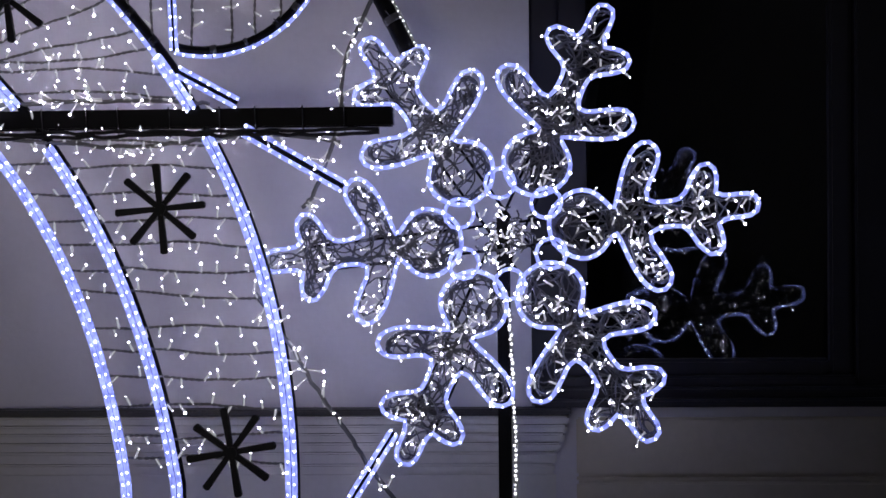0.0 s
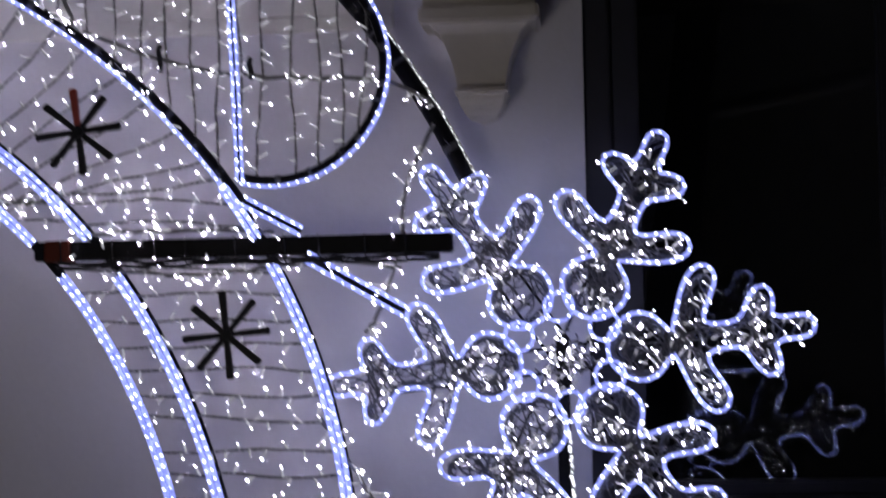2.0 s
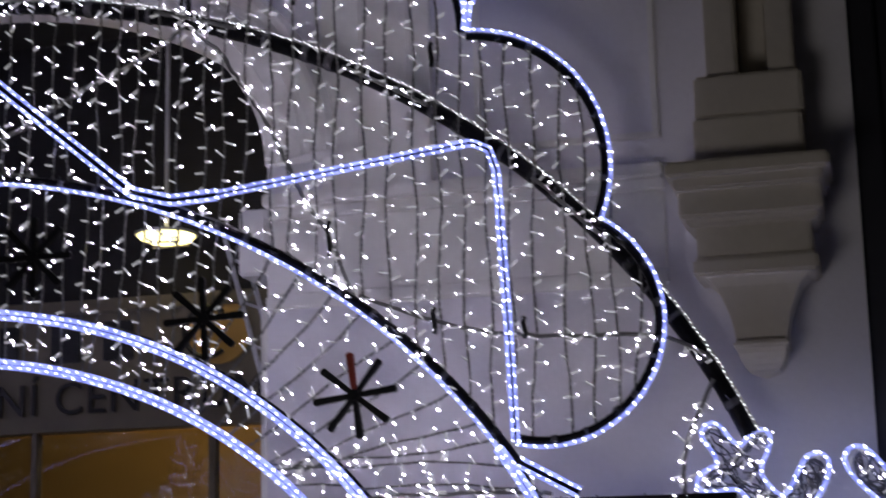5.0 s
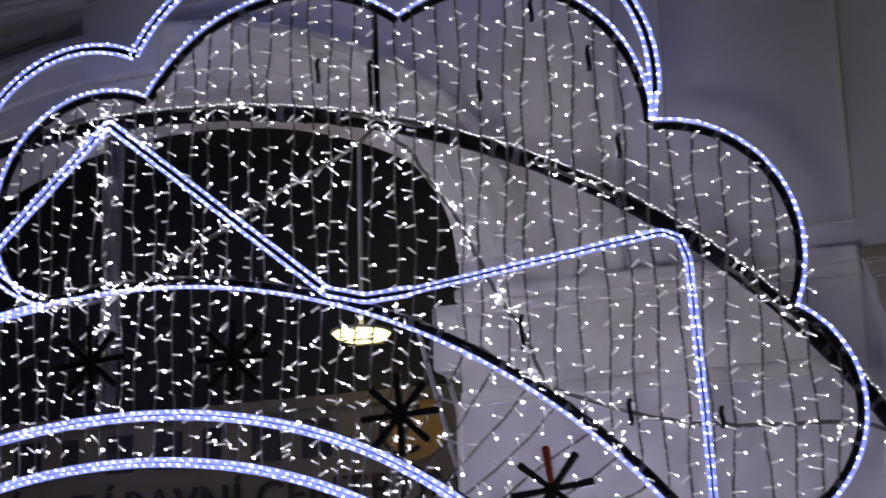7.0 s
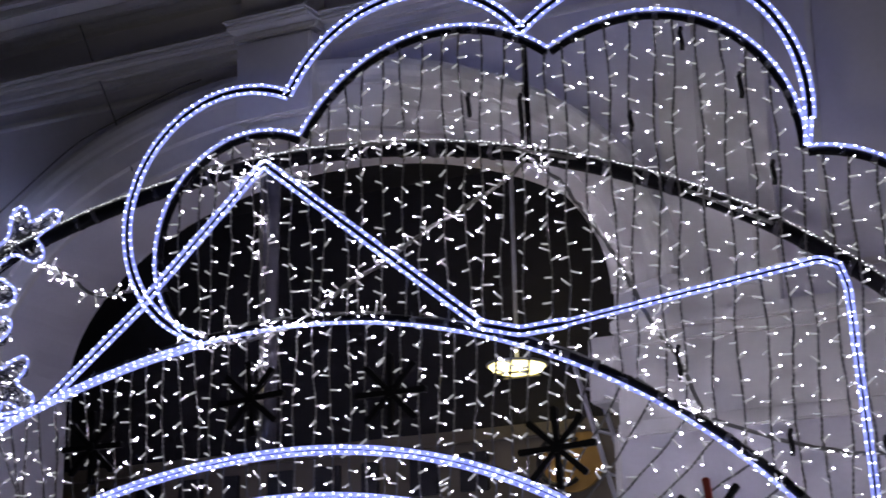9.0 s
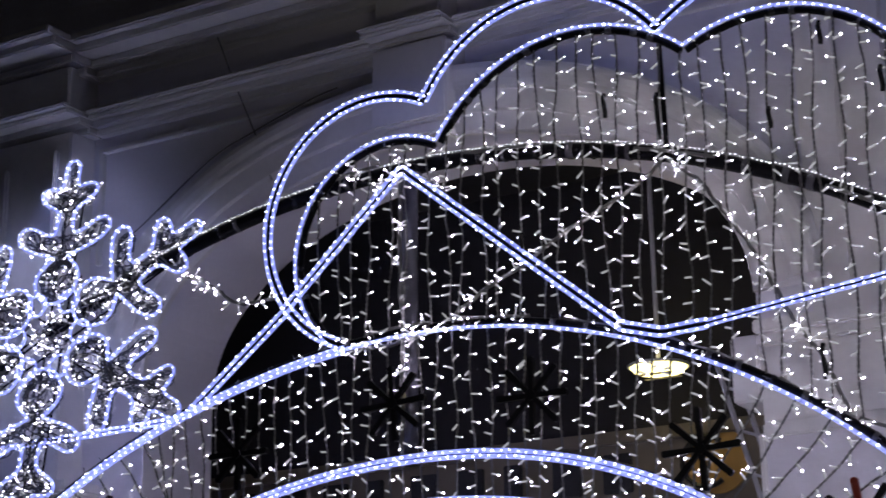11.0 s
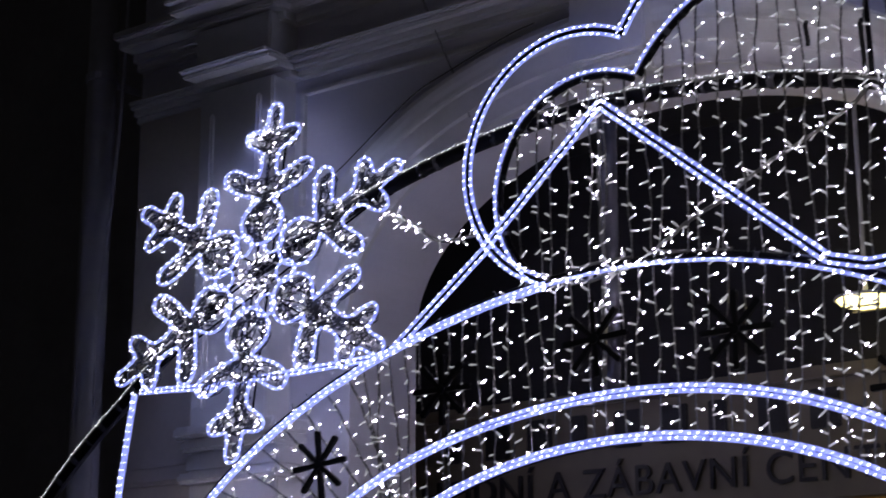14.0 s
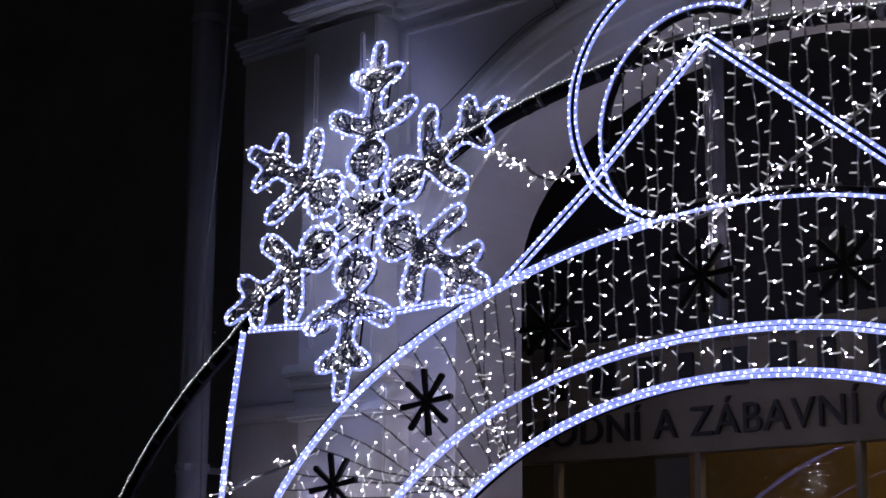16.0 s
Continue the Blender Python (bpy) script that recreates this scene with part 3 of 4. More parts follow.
# the facade stands close behind the arch: draw it all in towards the street by a few percent
FACADE_NEAR = Matrix.Translation(EYE) @ Matrix.Scale(0.965, 4) @ Matrix.Translation(-Vector(EYE))
for ob in list(scene.objects):
    if ob.type == "MESH" and ob is not ground:
        ob.data.transform(FACADE_NEAR)
        for v in ob.data.vertices:
            if v.co.z < 0.06:
                v.co.z = 0.0
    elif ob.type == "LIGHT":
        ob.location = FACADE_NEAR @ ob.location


# ---- the arch ----
def light_string(parent, a, b, step, sway, name="light_string", y=ARCH_Y + 0.012, lit=0.85, big=1.0):
    """A twisted cable from a to b, both (x, z), with diodes on short clear stems."""
    a, b = Vector((a[0], y, a[1])), Vector((b[0], y, b[1]))
    d = b - a
    n = max(2, round(d.length / 0.06))
    side = Vector((-d.z, 0, d.x)).normalized()
    ph = rng.uniform(0, 6.28)
    pts = [a + d * (i / n) + side * (math.sin(ph + i * 0.55) * sway + rng.uniform(-0.3, 0.3) * sway) + Vector((0, rng.uniform(-0.006, 0.006), 0)) for i in range(n + 1)]
    fine = resample(pts, 0.009)
    twist = Geo()
    depth = Vector((0, 1, 0))
    for turn in (0.0, math.pi):
        twist.tube([p + (side * math.cos(turn + k * 1.15 + ph) + depth * math.sin(turn + k * 1.15 + ph)) * 0.0030 for k, p in enumerate(fine)], 0.0032, 4)
    cable = part(name, twist, STRING_CABLE, parent, "", True)
    stems, tips = Geo(), Geo()
    s = 1 if rng.random() < 0.5 else -1
    for q in resample(pts, step)[:-1]:
        s = -s if rng.random() < 0.7 else s
        ang = rng.uniform(-0.8, 0.8)
        q = q + d.normalized() * rng.uniform(-0.03, 0.03)
        way = (side * s * math.cos(ang) + d.normalized() * math.sin(ang) + Vector((0, rng.uniform(-0.5, 0.3), 0))).normalized()
        end = q + way * rng.uniform(0.026, 0.046)
        stems.tube([q, end], 0.0046, 6)
        tips.ball(end, (rng.choice((0.0024, 0.0027, 0.0030, 0.0034, 0.0040, 0.0054)) * big) if rng.random() < lit else 0.0018)
    part("stem_fringe", stems, STUB, cable, "", False, "stuff")
    part("diode_chain", tips, STRING_LED, cable, "", True, "stuff")


arch = thing("light_arch", "tall black steel arch lined with lit blue rope lights", "light arch", (-4.1, ARCH_Y, 0))


inner = polar(ARCH_C, INNER_RING, 1.5, 178.5, 120)
middle = polar(ARCH_C, MIDDLE_RING, 1.5, 178.5, 120)
outer = polar(ARCH_C, OUTER_RING, 1.5, 178.5, 160)


def sagged(p):
    """The far foot of the great tube flattens first and then swings out."""
    dx, dz = p[0] - GREAT_C[0], p[1] - GREAT_C[1]
    a, r = math.degrees(math.atan2(dz, dx)), math.hypot(dx, dz)
    k = 1 + (-0.045 * min(1.0, max(0.0, a - 130) / 15) + 0.0047 * max(0.0, a - 145)) / r
    return (GREAT_C[0] + dx * k, GREAT_C[1] + dz * k)


great = [sagged(p) for p in polar(GREAT_C, GREAT_RING, 2, 178, 110)]


def shifted(line, out):
    """The line moved sideways by out, towards its left-hand side."""
    n, res = len(line), []
    for i in range(n):
        (xa, za), (xb, zb) = line[max(0, i - 1)], line[min(n - 1, i + 1)]
        d = math.hypot(xb - xa, zb - za) or 1.0
        res.append((line[i][0] - (zb - za) / d * out, line[i][1] + (xb - xa) / d * out))
    return res


BAR_Z = 1.957
for line, wide, ang in ((inner, 0.0115, 0), (middle, 0.0125, 0)):
    leg = [p for p in line if p[0] > -4 and p[1] < BAR_Z - 0.05]
    rope(arch, [(leg[0][0], 0.03)] + leg, double=wide, r=0.0108)
    rest = [p for p in line if not (p[0] > -4 and p[1] < BAR_Z + 0.03)]
    rope(arch, rest + [(rest[-1][0], 0.03)], double=wide, r=0.0105)
leg = [p for p in outer if p[0] > -4 and p[1] < BAR_Z - 0.04]
rope(arch, [(leg[0][0], 0.03)] + leg, double=0.0125, r=0.0112)
rope(arch, [p for p in outer if p[0] > -4 and BAR_Z + 0.02 < p[1] < 2.22], double=0.012, r=0.0105)
rope(arch, [p for p in outer if p[1] > 2.16 and p[0] > -4.45])
left_run = [p for p in outer if p[0] < -4.38]
rope(arch, left_run + [(left_run[-1][0], 0.03)], double=0.0115, r=0.0105)
beam(arch, down(shifted(inner, 0.004)), 0.019, ARCH_Y + 0.03, 8)
beam(arch, down(shifted(middle, -0.012)), 0.019, ARCH_Y + 0.03, 8)
beam(arch, [p for p in shifted(outer, -0.026) if p[1] > 2.1 or p[0] < -4], 0.019, ARCH_Y + 0.022, 8)
foot = [p for p in shifted(outer, -0.010) if p[1] <= 2.12 and p[0] > -4]
beam(arch, [(foot[0][0], 0.03)] + foot, 0.019, ARCH_Y + 0.03, 8)
beam(arch, [(left_run[-1][0], 0.03), left_run[-1]], 0.019, ARCH_Y + 0.022, 8)
# the great tube runs behind the motifs, so it is a little wider than it looks from the street
GREAT_Y = ARCH_Y + 0.16
great = [(x * GREAT_Y / ARCH_Y, EYE[2] + (z - EYE[2]) * GREAT_Y / ARCH_Y) for x, z in great if x < -0.46]
beam(arch, great, 0.036, GREAT_Y, 12)
rope(arch, shifted(great, -0.034), y=GREAT_Y - 0.02, pitch=0.021, dot=0.0036, name="thin_rope_light", tube_material=CLEAR_ROPE)
g = Geo().box(-2.2, -0.55, ARCH_Y + 0.0, ARCH_Y + 0.08, 1.925, 2.0, 0.006)
part("cross_beam", g, STEEL, arch)
part("beam_end", Geo().box(-2.16, -2.05, ARCH_Y - 0.006, ARCH_Y + 0.086, 1.921, 2.004, 0.006), RED_PRIMER, arch, "red-brown primed end of the cross beam")
for off in (0.0, 0.014):
    run = [(-2.1 + 1.5 * i / 30, ARCH_Y - 0.01 + rng.uniform(-0.006, 0.006), 1.912 - off + rng.uniform(-0.006, 0.006)) for i in range(31)]
    part("tied_cable", Geo().tube(run, 0.008, 6), CABLE, arch)
for i in range(9):
    x = -2.08 + 0.17 * i + rng.uniform(-0.03, 0.03)
    part("cable_tie", Geo().tube([(x - 0.003, ARCH_Y - 0.012, 2.006), (x, ARCH_Y - 0.014, 1.95), (x + 0.004, ARCH_Y - 0.014, 1.89)], 0.003, 4), CABLE, arch)
def tape_wraps(parent, pts, r, y, every, rnd):
    """Short turns of clear tape and a cable tie round a tube."""
    line = resample([(x, y, z) for x, z in pts], every)
    for p, q in zip(line[1:-1], line[2:]):
        d = (q - p).normalized()
        p = p + d * rnd.uniform(-0.3, 0.3) * every
        half = rnd.uniform(0.006, 0.018)
        wrap = part("tape_wrap", Geo().tube([p - d * half, p - d * half * 0.3, p + d * half * 0.4, p + d * half], r * rnd.uniform(1.06, 1.14), 10), TAPE if rnd.random() < 0.5 else CABLE, parent, "", True)
        tail = Vector((rnd.uniform(-1, 1), -0.6, rnd.uniform(-1, 1))).normalized()
        part("tie_tail", Geo().tube([p + Vector((0, -r, 0)), p + Vector((0, -r, 0)) + tail * rnd.uniform(0.02, 0.05)], 0.0022, 4), TAPE, wrap)


wrap_rng = random.Random(21)
part("tied_cable", Geo().tube([(x, GREAT_Y - 0.01, z) for x, z in shifted(great, 0.046) if x < -7.0], 0.011, 6), WIRE, arch)
tape_wraps(arch, great, 0.036, GREAT_Y, 0.17, wrap_rng)
tape_wraps(arch, [p for p in shifted(outer, -0.026) if p[1] > 2.1], 0.019, ARCH_Y + 0.022, 0.15, wrap_rng)
# clear post under the peak of the rope figure
part("clear_post", Geo().tube([(-4.10, ARCH_Y + 0.09, 2.86), (-4.085, ARCH_Y + 0.09, 4.22)], 0.042, 14), CLEAR_PLASTIC, arch, "clear plastic post catching the light", True)


def meet_line(p, way, line):
    """Where the ray from p along way first crosses the line of (x, z)."""
    best = None
    for (xa, za), (xb, zb) in zip(line, line[1:]):
        ex, ez = xb - xa, zb - za
        den = way[0] * ez - way[1] * ex
        if abs(den) < 1e-9:
            continue
        t = ((xa - p[0]) * ez - (za - p[1]) * ex) / den
        s = ((xa - p[0]) * way[1] - (za - p[1]) * way[0]) / den
        if 0 <= s <= 1 and t > 0.02 and (best is None or t < best):
            best = t
    return None if best is None else (p[0] + way[0] * best, p[1] + way[1] * best)


def string_way(a):
    """Strings lie flat on the legs, fan out at the shoulders and hang under the crown."""
    b = a if a <= 90 else 180 - a
    knots = [(0, 180), (33, 178), (38, 199), (44, 212), (52, 228), (58, 240), (62, 266), (90, 270)]
    for (p, u), (q, v) in zip(knots, knots[1:]):
        if p <= b <= q:
            w = u + (v - u) * (b - p) / (q - p)
            break
    return w if a <= 90 else 540 - w


a, low_inner = 3.0, down(inner)
while a < 178:
    o = polar(ARCH_C, OUTER_RING, a, a, 1)[0]
    w = radians(string_way(a) + rng.uniform(-2, 2))
    way = (math.cos(w), math.sin(w))
    m_ = meet_line(o, way, down(middle))
    if m_:
        light_string(arch, o, m_, 0.062, 0.009, big=1.04 if a < 60 else 1.0)
        i_ = meet_line(m_, way, low_inner)
        if i_ and math.hypot(i_[0] - m_[0], i_[1] - m_[1]) < 0.6:
            light_string(arch, m_, i_, 0.06, 0.007)
    a += 1.75 if 60 < a < 120 else 3.0 if 36 < a < 144 else 1.95

# ---- the cloud ----
cloud = thing("cloud_motif", "cloud outline of lit blue rope filled with hanging white light strings", "light motif", (-3.0, ARCH_Y, 3.0))
LOBES = {"a": ((-1.255, 2.666), 0.471), "b": ((-1.56, 3.293), 0.595), "c": ((-2.283, 3.868), 0.752), "d": ((-3.181, 3.901), 0.835), "e": ((-4.14, 3.87), 0.54)}
def meet(a, b, pick):
    """Where two lobes cross, (x, z): the crossing that lies further along pick."""
    (ca, ra), (cb, rb) = a, b
    d = math.hypot(cb[0] - ca[0], cb[1] - ca[1])
    k = (ra * ra - rb * rb + d * d) / (2 * d)
    h = math.sqrt(max(0.0, ra * ra - k * k))
    ux, uz = (cb[0] - ca[0]) / d, (cb[1] - ca[1]) / d
    two = [(ca[0] + k * ux - s * h * uz, ca[1] + k * uz + s * h * ux) for s in (-1, 1)]
    return max(two, key=lambda p: p[0] * pick[0] + p[1] * pick[1])


def lobe_run(lobe, p, q):
    """The lobe's arc from p to q, anticlockwise."""
    c, r = lobe
    a0 = math.degrees(math.atan2(p[1] - c[1], p[0] - c[0]))
    a1 = math.degrees(math.atan2(q[1] - c[1], q[0] - c[0]))
    while a1 < a0:
        a1 += 360
    return arc(c, r, a0, a1, 36)


J_AB = meet(LOBES["a"], LOBES["b"], (1, 0.2))
J_BC = meet(LOBES["b"], LOBES["c"], (1, 1))
J_CD = meet(LOBES["c"], LOBES["d"], (0, 1))
J_DE = meet(LOBES["d"], LOBES["e"], (-1, 1))
low_a, low_e = (-1.375, 2.21), (-4.40, 3.40)
outline = [lobe_run(LOBES["a"], low_a, J_AB), lobe_run(LOBES["b"], J_AB, J_BC), lobe_run(LOBES["c"], J_BC, J_CD), lobe_run(LOBES["d"], J_CD, J_DE), lobe_run(LOBES["e"], J_DE, low_e)]
for run in outline:
    rope(cloud, run, r=0.0078, pitch=0.038)
    beam(cloud, shifted(run, 0.024), 0.017, ARCH_Y + 0.015, 8, "outline_tube")
    tape_wraps(cloud, shifted(run, 0.024), 0.017, ARCH_Y + 0.015, 0.13, wrap_rng)
OUT_E, OUT_D, OUT_C = ((-4.238, 4.024), 0.605), ((-3.328, 4.23), 0.70), ((-2.269, 4.061), 0.756)
O_DE, O_CD = meet(OUT_D, OUT_E, (-1, 1)), meet(OUT_C, OUT_D, (0, 1))
for run in (lobe_run(OUT_E, O_DE, (-4.44, 3.43)), lobe_run(OUT_D, O_CD, O_DE), lobe_run(OUT_C, (-1.52, 4.0), O_CD)):
    rope(cloud, run, double=0.0195, r=0.0085, pitch=0.04)
    beam(cloud, run, 0.013, ARCH_Y + 0.006, 8, "outline_tube")
rope(cloud, [(-1.52, 4.0), J_BC], double=0.011)
beam(cloud, [O_CD, (-2.745, 4.05)], 0.013, ARCH_Y + 0.03, 8, "tie_bar")

# bent rope figure inside the cloud
ZIG = [(-4.74, 3.65), (-4.073, 4.238), (-2.98, 3.33), (-2.80, 3.28), (-2.60, 3.29), (-1.52, 3.415), (-1.45, 3.38), (-1.42, 3.29), (-1.39, 2.65), (-1.375, 2.22)]
rope(cloud, ZIG[:5], y=ARCH_Y - 0.004, double=0.0175)
rope(cloud, ZIG[4:], y=ARCH_Y - 0.004, double=0.0108, r=0.0066, dot=0.0046)
beam(cloud, ZIG, 0.012, ARCH_Y + 0.006, 6, "figure_tube")


def cloud_top(x):
    best = None
    for c, r in LOBES.values():
        if abs(x - c[0]) < r:
            z = c[1] + math.sqrt(r * r - (x - c[0]) ** 2)
            best = z if best is None else max(best, z)
    return best


def cloud_low(x):
    (cx, cz), r = LOBES["a"]
    if x > -1.40:
        return cz - math.sqrt(max(0.0, r * r - (x - cx) ** 2))
    (ex, ez), er = LOBES["e"]
    z = min(((abs(p[0] - x), p[1]) for p in outer if p[1] > 2.0))[1]
    return z if x > -4.3 else ez - math.sqrt(max(0.0, er * er - (x - ex) ** 2))


x = -4.64
while x < -0.82:
    if cloud_top(x):
        light_string(cloud, (x + rng.uniform(-0.012, 0.012), cloud_top(x) - 0.02), (x + rng.uniform(-0.03, 0.03) - 0.01, cloud_low(x) + 0.02), 0.062, 0.009, lit=0.5, big=0.88)
    x += 0.099

# connectors hanging in the strings
for x, z0, z1 in ((-3.02, 4.28, 4.39), (-2.77, 4.13, 4.34), (-2.03, 4.40, 4.50), (-1.79, 4.14, 4.25), (-1.68, 3.75, 3.85), (-2.27, 4.08, 4.17), (-1.69, 2.66, 2.76), (-1.33, 2.62, 2.70), (-3.45, 3.72, 3.82), (-2.12, 3.0, 3.14)):
    part("connector", Geo().tube([(x, ARCH_Y + 0.01, z0), (x + 0.006, ARCH_Y, z0 + 0.02), (x - 0.003, ARCH_Y, z1 - 0.02), (x, ARCH_Y + 0.01, z1)], 0.011, 7), CABLE, cloud, "", True)


def loose_string(parent, pts, count, spread, lit=1.0):
    """A slack run of cable with a tangle of lit diodes."""
    line = smooth_line([(x, ARCH_Y + 0.02, z) for x, z in pts])
    cable = part("loose_cable_run", Geo().tube([p + Vector((rng.uniform(-0.005, 0.005), 0, rng.uniform(-0.005, 0.005))) for p in line], 0.009, 6), STRING_CABLE, parent)
    stems, tips, places = Geo(), Geo(), resample(line, 0.02)
    for _ in range(count):
        q = rng.choice(places) + Vector((rng.uniform(-0.01, 0.01), 0, rng.uniform(-0.01, 0.01)))
        e = q + Vector((rng.uniform(-1, 1), rng.uniform(-1, 0), rng.uniform(-1, 1))).normalized() * rng.uniform(0.5, 1.0) * spread
        stems.tube([q, e], 0.0036, 4)
        tips.ball(e, rng.choice((0.0026, 0.0032, 0.0044)) if rng.random() < lit else 0.0016)
    part("stem_fringe", stems, STUB, cable, "", False, "stuff")
    part("diode_chain", tips, STRING_LED, cable, "", True, "stuff")


for pts, n in (([(-2.738, 4.038), (-2.594, 3.90), (-2.49, 3.74), (-2.396, 3.593), (-2.311, 3.42), (-2.238, 3.262), (-2.119, 3.068), (-2.037, 2.856)], 64), ([(-3.834, 3.49), (-3.656, 3.593), (-3.447, 3.688), (-3.227, 3.803), (-2.953, 3.917), (-2.765, 4.031)], 44), ([(-2.0, 2.83), (-1.6, 2.68), (-1.2, 2.62), (-0.82, 2.6), (-0.62, 2.5)], 34)):
    loose_string(cloud, pts, n, 0.055, 0.5)
loose_string(cloud, [(-5.38, 3.93), (-5.28, 3.90), (-5.16, 3.82), (-5.02, 3.73), (-4.84, 3.73), (-4.72, 3.68)], 34, 0.06)
loose_string(cloud, [(-4.62, 3.56), (-4.45, 3.44), (-4.2, 3.41), (-3.95, 3.44), (-3.7, 3.47)], 44, 0.06)
loose_string(arch, [(-1.08, 1.30), (-0.98, 1.15), (-0.85, 0.93), (-0.745, 0.783), (-0.66, 0.65), (-0.55, 0.5)], 26, 0.085)
loose_string(arch, [(-7.35, 2.284), (-7.099, 2.366), (-6.789, 2.436), (-6.554, 2.504)], 14, 0.075)
loose_string(arch, [(-0.62, 2.42), (-0.73, 2.17), (-0.755, 1.96), (-0.84, 1.70), (-0.9, 1.62)], 30, 0.06)
loose_string(arch, [(-2.0, 2.03), (-1.7, 2.035), (-1.4, 2.03), (-1.25, 2.02)], 26, 0.07)
loose_string(arch, [(-2.0, 1.89), (-1.6, 1.86), (-1.3, 1.88), (-1.0, 1.90), (-0.75, 1.87)], 30, 0.05)
for k in range(6):
    p, q = great[8 + 9 * k], great[12 + 9 * k]
    if q[0] < -4.8:
        continue
    loose_string(cloud, [(p[0], p[1] - 0.01), (q[0], q[1] - 0.02)], 8, 0.06)
for k in range(6):
    p, q = outer[34 + 9 * k], outer[40 + 9 * k]
    loose_string(cloud, [(p[0], p[1] + 0.05), (q[0], q[1] + 0.05)], 12, 0.06)

loose_string(cloud, [(-4.22, 4.15), (-4.15, 4.21), (-4.07, 4.24), (-3.97, 4.19), (-3.85, 4.10)], 30, 0.06)
loose_string(cloud, [(-4.09, 4.2), (-4.10, 3.8), (-4.085, 3.4), (-4.10, 2.9)], 24, 0.05)

# short struts that tie the motifs to the arch
for pts, d in (([(-5.306, 3.219), (-4.70, 3.67)], 0.018), ([(-7.10, 3.20), (-6.55, 3.17), (-6.03, 3.18), (-5.42, 3.195)], 0.011), ([(-7.155, 3.19), (-7.24, 2.7), (-7.295, 2.28), (-7.36, 1.4), (-7.38, 0.05)], 0.012),
               ([(-1.119, 1.92), (-0.74, 1.70)], 0.018), ([(-1.14, 2.02), (-1.36, 2.14)], 0.016), ([(-0.56, 0.77), (-0.716, 0.526), (-0.9, 0.2)], 0.014)):
    rope(arch, pts, double=d)
    beam(arch, pts, 0.011, ARCH_Y + 0.01, 6, "strut")

# post beside the near flake
post = part("post", Geo().box(-0.165, -0.115, ARCH_Y + 0.02, ARCH_Y + 0.08, 0.0, 1.6, 0.006), STEEL, arch)
rope(arch, [(-0.10, 0.05), (-0.10, 0.7), (-0.115, 1.15), (-0.13, 1.3)], y=ARCH_Y - 0.01, pitch=0.018, dot=0.0062, name="thin_rope_light", tube_material=CLEAR_ROPE)

# ---- snowflakes ----
HALF_ARM = [(.175, 0), (.187, .06), (.235, .11), (.30, .135), (.36, .12), (.405, .075), (.43, .045), (.45, .09), (.475, .165), (.51, .24), (.555, .287), (.605, .285), (.628, .235), (.60, .165), (.568, .105), (.568, .062),
            (.62, .05), (.685, .053), (.715, .08), (.745, .135), (.785, .175), (.828, .165), (.838, .11), (.828, .06), (.87, .045), (.94, .044), (.975, .03), (.985, 0)]


def inside(poly, p):
    hit = False
    for (x0, z0), (x1, z1) in zip(poly, poly[1:] + poly[:1]):
        if (z0 > p[1]) != (z1 > p[1]) and p[0] < (x1 - x0) * (p[1] - z0) / (z1 - z0) + x0:
            hit = not hit
    return hit


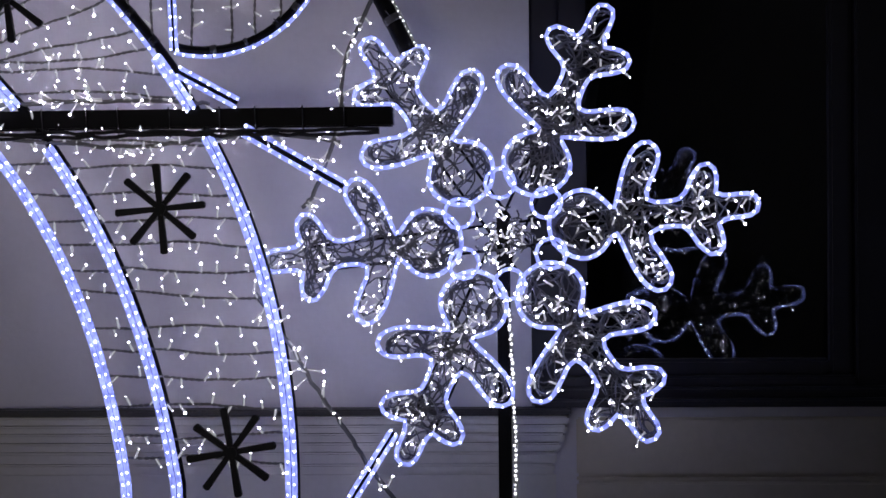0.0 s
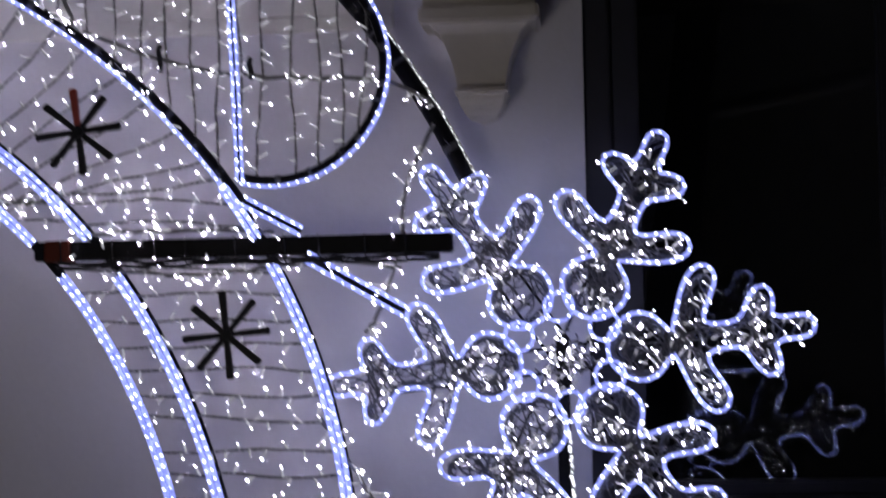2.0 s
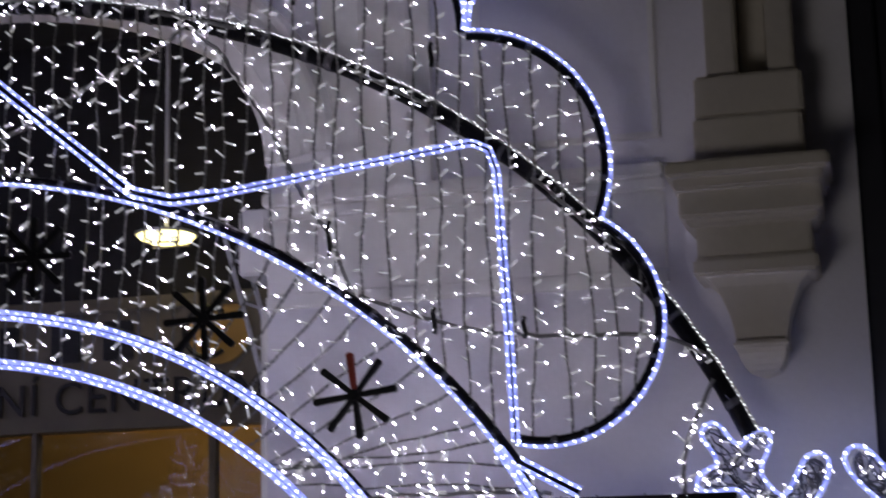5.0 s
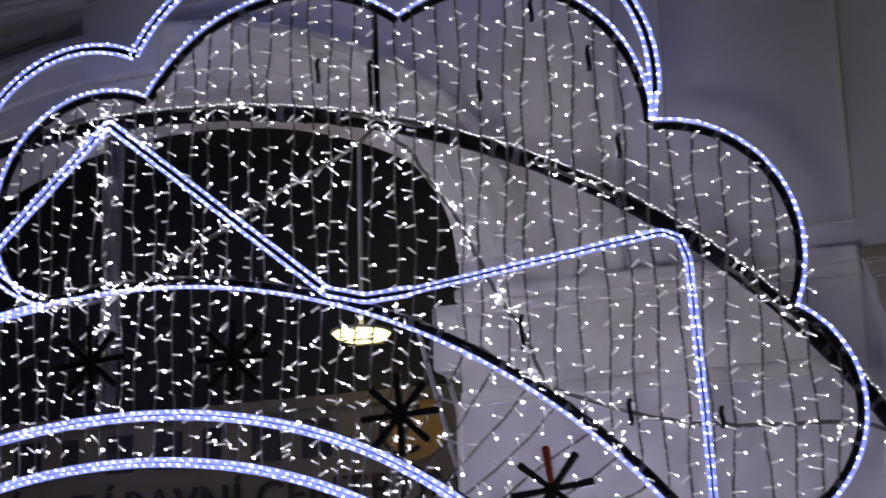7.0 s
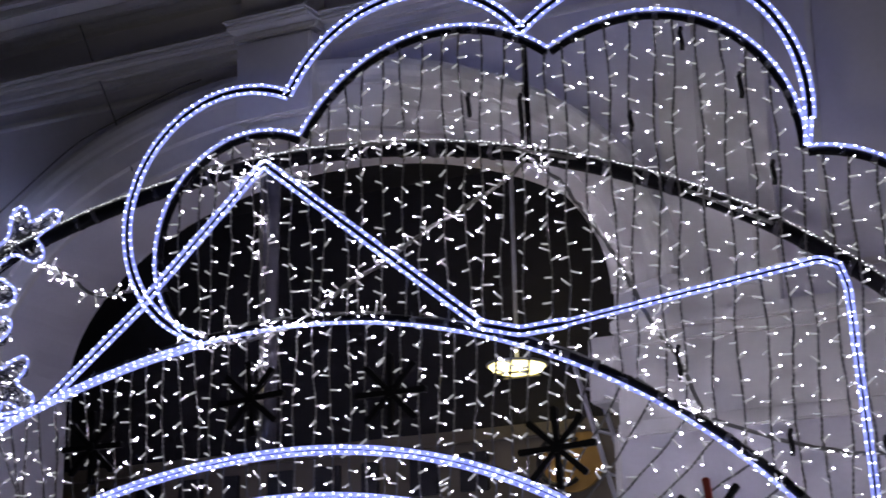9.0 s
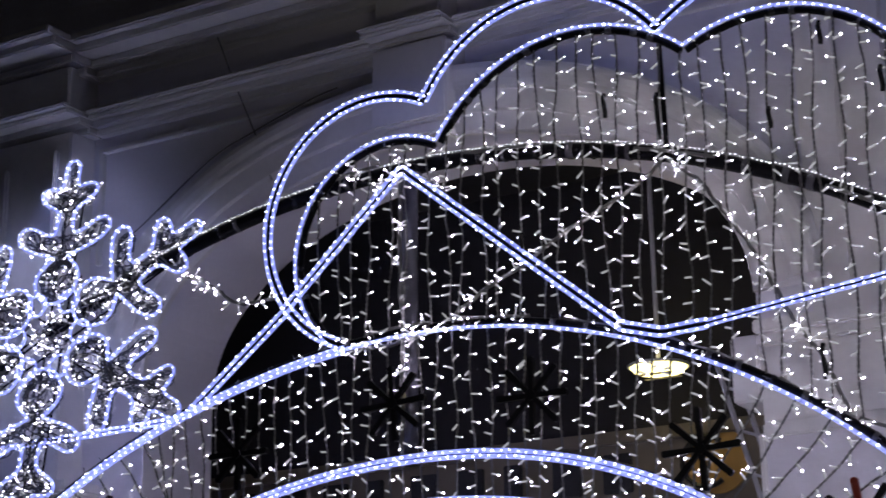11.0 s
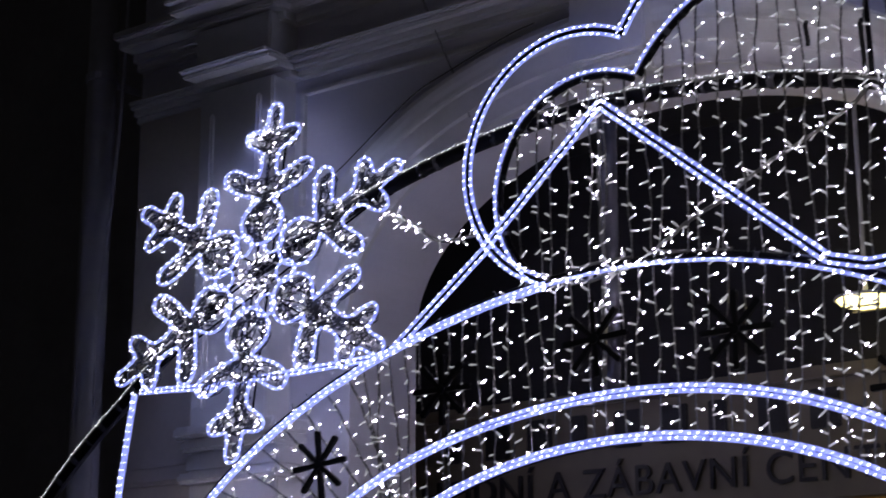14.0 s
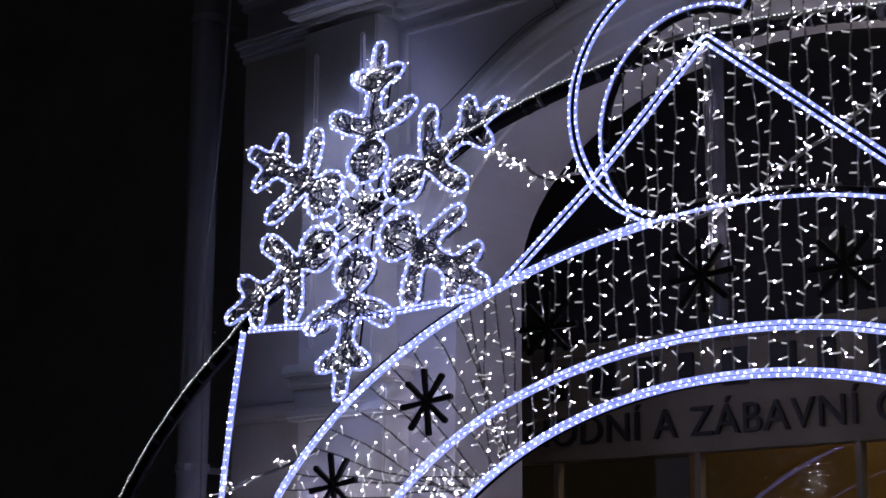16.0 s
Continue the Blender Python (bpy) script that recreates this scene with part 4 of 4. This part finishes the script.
def snowflake(name, label, radius, spin):
    root = thing(name, label, "light motif", group="snowflakes on the arch")
    arm = HALF_ARM + [(u, -v) for u, v in HALF_ARM[-2:0:-1]]
    for k in range(6):
        a = radians(spin + 60 * k)
        turn = lambda u, v: (radius * (u * math.cos(a) - v * math.sin(a)), radius * (u * math.sin(a) + v * math.cos(a)))
        line = [(p.x, p.z) for p in smooth_line([(u, 0, v) for u, v in arm], True, 5)]
        rope(root, [turn(u, v) for u, v in line], True, y=-0.03, name="arm_rope")
        small = [(p[0], p[1]) for p in line]
        tight = [(0.55 + (u - 0.55) * 0.98, v * 0.9) for u, v in small]
        # wound wire and diodes inside the arm
        stems, tips = Geo(), Geo()
        for strand in range(28):
            while True:
                p = (rng.uniform(0.2, 0.9), rng.uniform(-0.26, 0.26))
                if inside(tight, p):
                    break
            run, way = [p], rng.uniform(0, 6.283)
            while len(run) < 34:
                for attempt in range(24):
                    way2 = way + rng.uniform(-0.5, 0.5) * (1 + attempt * 0.3)
                    q = (p[0] + 0.030 * math.cos(way2), p[1] + 0.030 * math.sin(way2))
                    if inside(tight, q):
                        break
                else:
                    break
                way, p = way2, q
                run.append(p)
            if len(run) > 4:
                wire = part("wire", Geo().tube(smooth_line([(turn(*p)[0], rng.uniform(-0.02, 0.015), turn(*p)[1]) for p in run], False, 2), 0.0034 if strand % 4 else 0.0052, 4), WIRE, root)
        count = 0
        while count < 96:
            p = (rng.uniform(0.2, 0.98), rng.uniform(-0.3, 0.3))
            if not inside(small, p):
                continue
            count += 1
            q = Vector((turn(*p)[0], rng.uniform(-0.04, 0.01), turn(*p)[1]))
            w = Vector((rng.uniform(-1, 1), rng.uniform(-1, 0.2), rng.uniform(-1, 1))).normalized()
            e = q + w * rng.uniform(0.025, 0.045)
            stems.tube([q, e], 0.0036, 4)
            tips.ball(e, rng.choice((0.0028, 0.0032, 0.0038, 0.0054)) if rng.random() < 0.85 else 0.003)
        part("stem_fringe", stems, STUB, wire, "", False, "stuff")
        part("diode_chain", tips, FLAKE_LED, wire, "", True, "stuff")
        # ring between two arms
        b = radians(spin + 60 * k + 30)
        c = (0.20 * radius * math.cos(b), 0.20 * radius * math.sin(b))
        rope(root, arc(c, 0.060 * radius, 0, 354, 24), True, y=-0.035, name="ring_rope", r=0.0075)
        # flat bars of the frame
        bar = Geo()
        for off in (-0.05, 0.05):
            p0, p1 = turn(0.05, off), turn(0.80, off)
            bar.tube([(p0[0], 0.03, p0[1]), (p1[0], 0.03, p1[1])], 0.006, 5)
        part("frame_bar", bar, STEEL, root)
    for k in range(16):
        r, a = 0.10 * radius * math.sqrt(rng.random()), rng.uniform(0, 6.283)
        c, e = (r * math.cos(a), r * math.sin(a)), rng.uniform(0.02, 0.045) * radius
        part("wire", Geo().tube([(c[0] + e * math.cos(0.7 * i + a), rng.uniform(-0.02, 0.015), c[1] + e * math.sin(0.7 * i + a) * 0.8) for i in range(9)], 0.0036, 4), WIRE, root)
    stems, tips = Geo(), Geo()
    for i in range(48):
        r, a = 0.14 * radius * math.sqrt(rng.random()), rng.uniform(0, 6.283)
        q = Vector((r * math.cos(a), rng.uniform(-0.05, 0.0), r * math.sin(a)))
        e = q + Vector((rng.uniform(-1, 1), rng.uniform(-1, 0.2), rng.uniform(-1, 1))).normalized() * 0.035
        stems.tube([q, e], 0.0036, 4)
        tips.ball(e, rng.uniform(0.003, 0.005))
    core = part("core_fringe", stems, STUB, root, "", False, "stuff")
    part("diode_chain", tips, FLAKE_LED, core, "", True, "stuff")
    return root


flake = snowflake("snowflake_motif", "snowflake of lit blue rope wound with white light wire", 0.956, 6.43)
flake.matrix_basis = pose(-0.128, ARCH_Y + 0.03, 1.513, -8.2, 0, -7.7)
flake = snowflake("snowflake_motif", "upright snowflake of lit blue rope high on the arch", 1.04, 29.85)
flake.matrix_basis = pose(-6.261, ARCH_Y + 0.03, 3.732, -8.6, 0, 4.8)

# a third flake on a pole across the street, seen only as it mirrors in the doors
flake = snowflake("snowflake_motif", "snowflake of lit blue rope on a pole across the street", 1.12, 8.0)
flake.matrix_basis = pose(-8.61, -5.18, 2.84, 0, 0, 180)
part("pole", Geo().tube([(0, 0.06, -2.84), (0, 0.06, -0.1)], 0.03, 8), STEEL, flake)

# ---- star lights ----
def star_light(name, label, radius, spin, red=False):
    root = thing(name, label, "star light", group="star lights on the arch")
    for k in range(8):
        a = radians(spin + 45 * k)
        c, s = math.cos(a), math.sin(a)
        g = Geo()
        w = 0.0142
        ring = [(0.012, -w * 0.7), (radius - 0.006, -w), (radius, -w * 0.5), (radius, w * 0.5), (radius - 0.006, w), (0.012, w * 0.7)]
        n = len(ring)
        g.add([(u * c - v * s, y, u * s + v * c) for y in (-0.011, 0.011) for u, v in ring], [tuple(range(n - 1, -1, -1)), tuple(range(n, 2 * n))] + [(i, (i + 1) % n, n + (i + 1) % n, n + i) for i in range(n)])
        part("ray", g, STAR_RED if red and k == 2 else STAR_BLACK, root)
    part("hub", Geo().tube([(0, -0.02, 0), (0, 0.02, 0)], 0.024, 12), STAR_BLACK, root)
    return root


for x, z, spin, red in ((-1.436, 1.623, 5, False), (-1.177, 0.698, 9, False), (-2.016, 2.43, 7, True), (-2.655, 2.775, 3, False), (-3.42, 3.084, 0, False), (-4.127, 3.13, 4, False),
                             (-5.0, 2.989, 0, False), (-5.775, 2.691, 6, False), (-6.424, 2.302, 8, False)):
    s = star_light("star_light", "unlit black eight-rayed star lamp with one red ray" if red else "unlit black eight-rayed star lamp tied to light strings", 0.172, spin, red)
    s.matrix_basis = pose(x, ARCH_Y - 0.002, z)
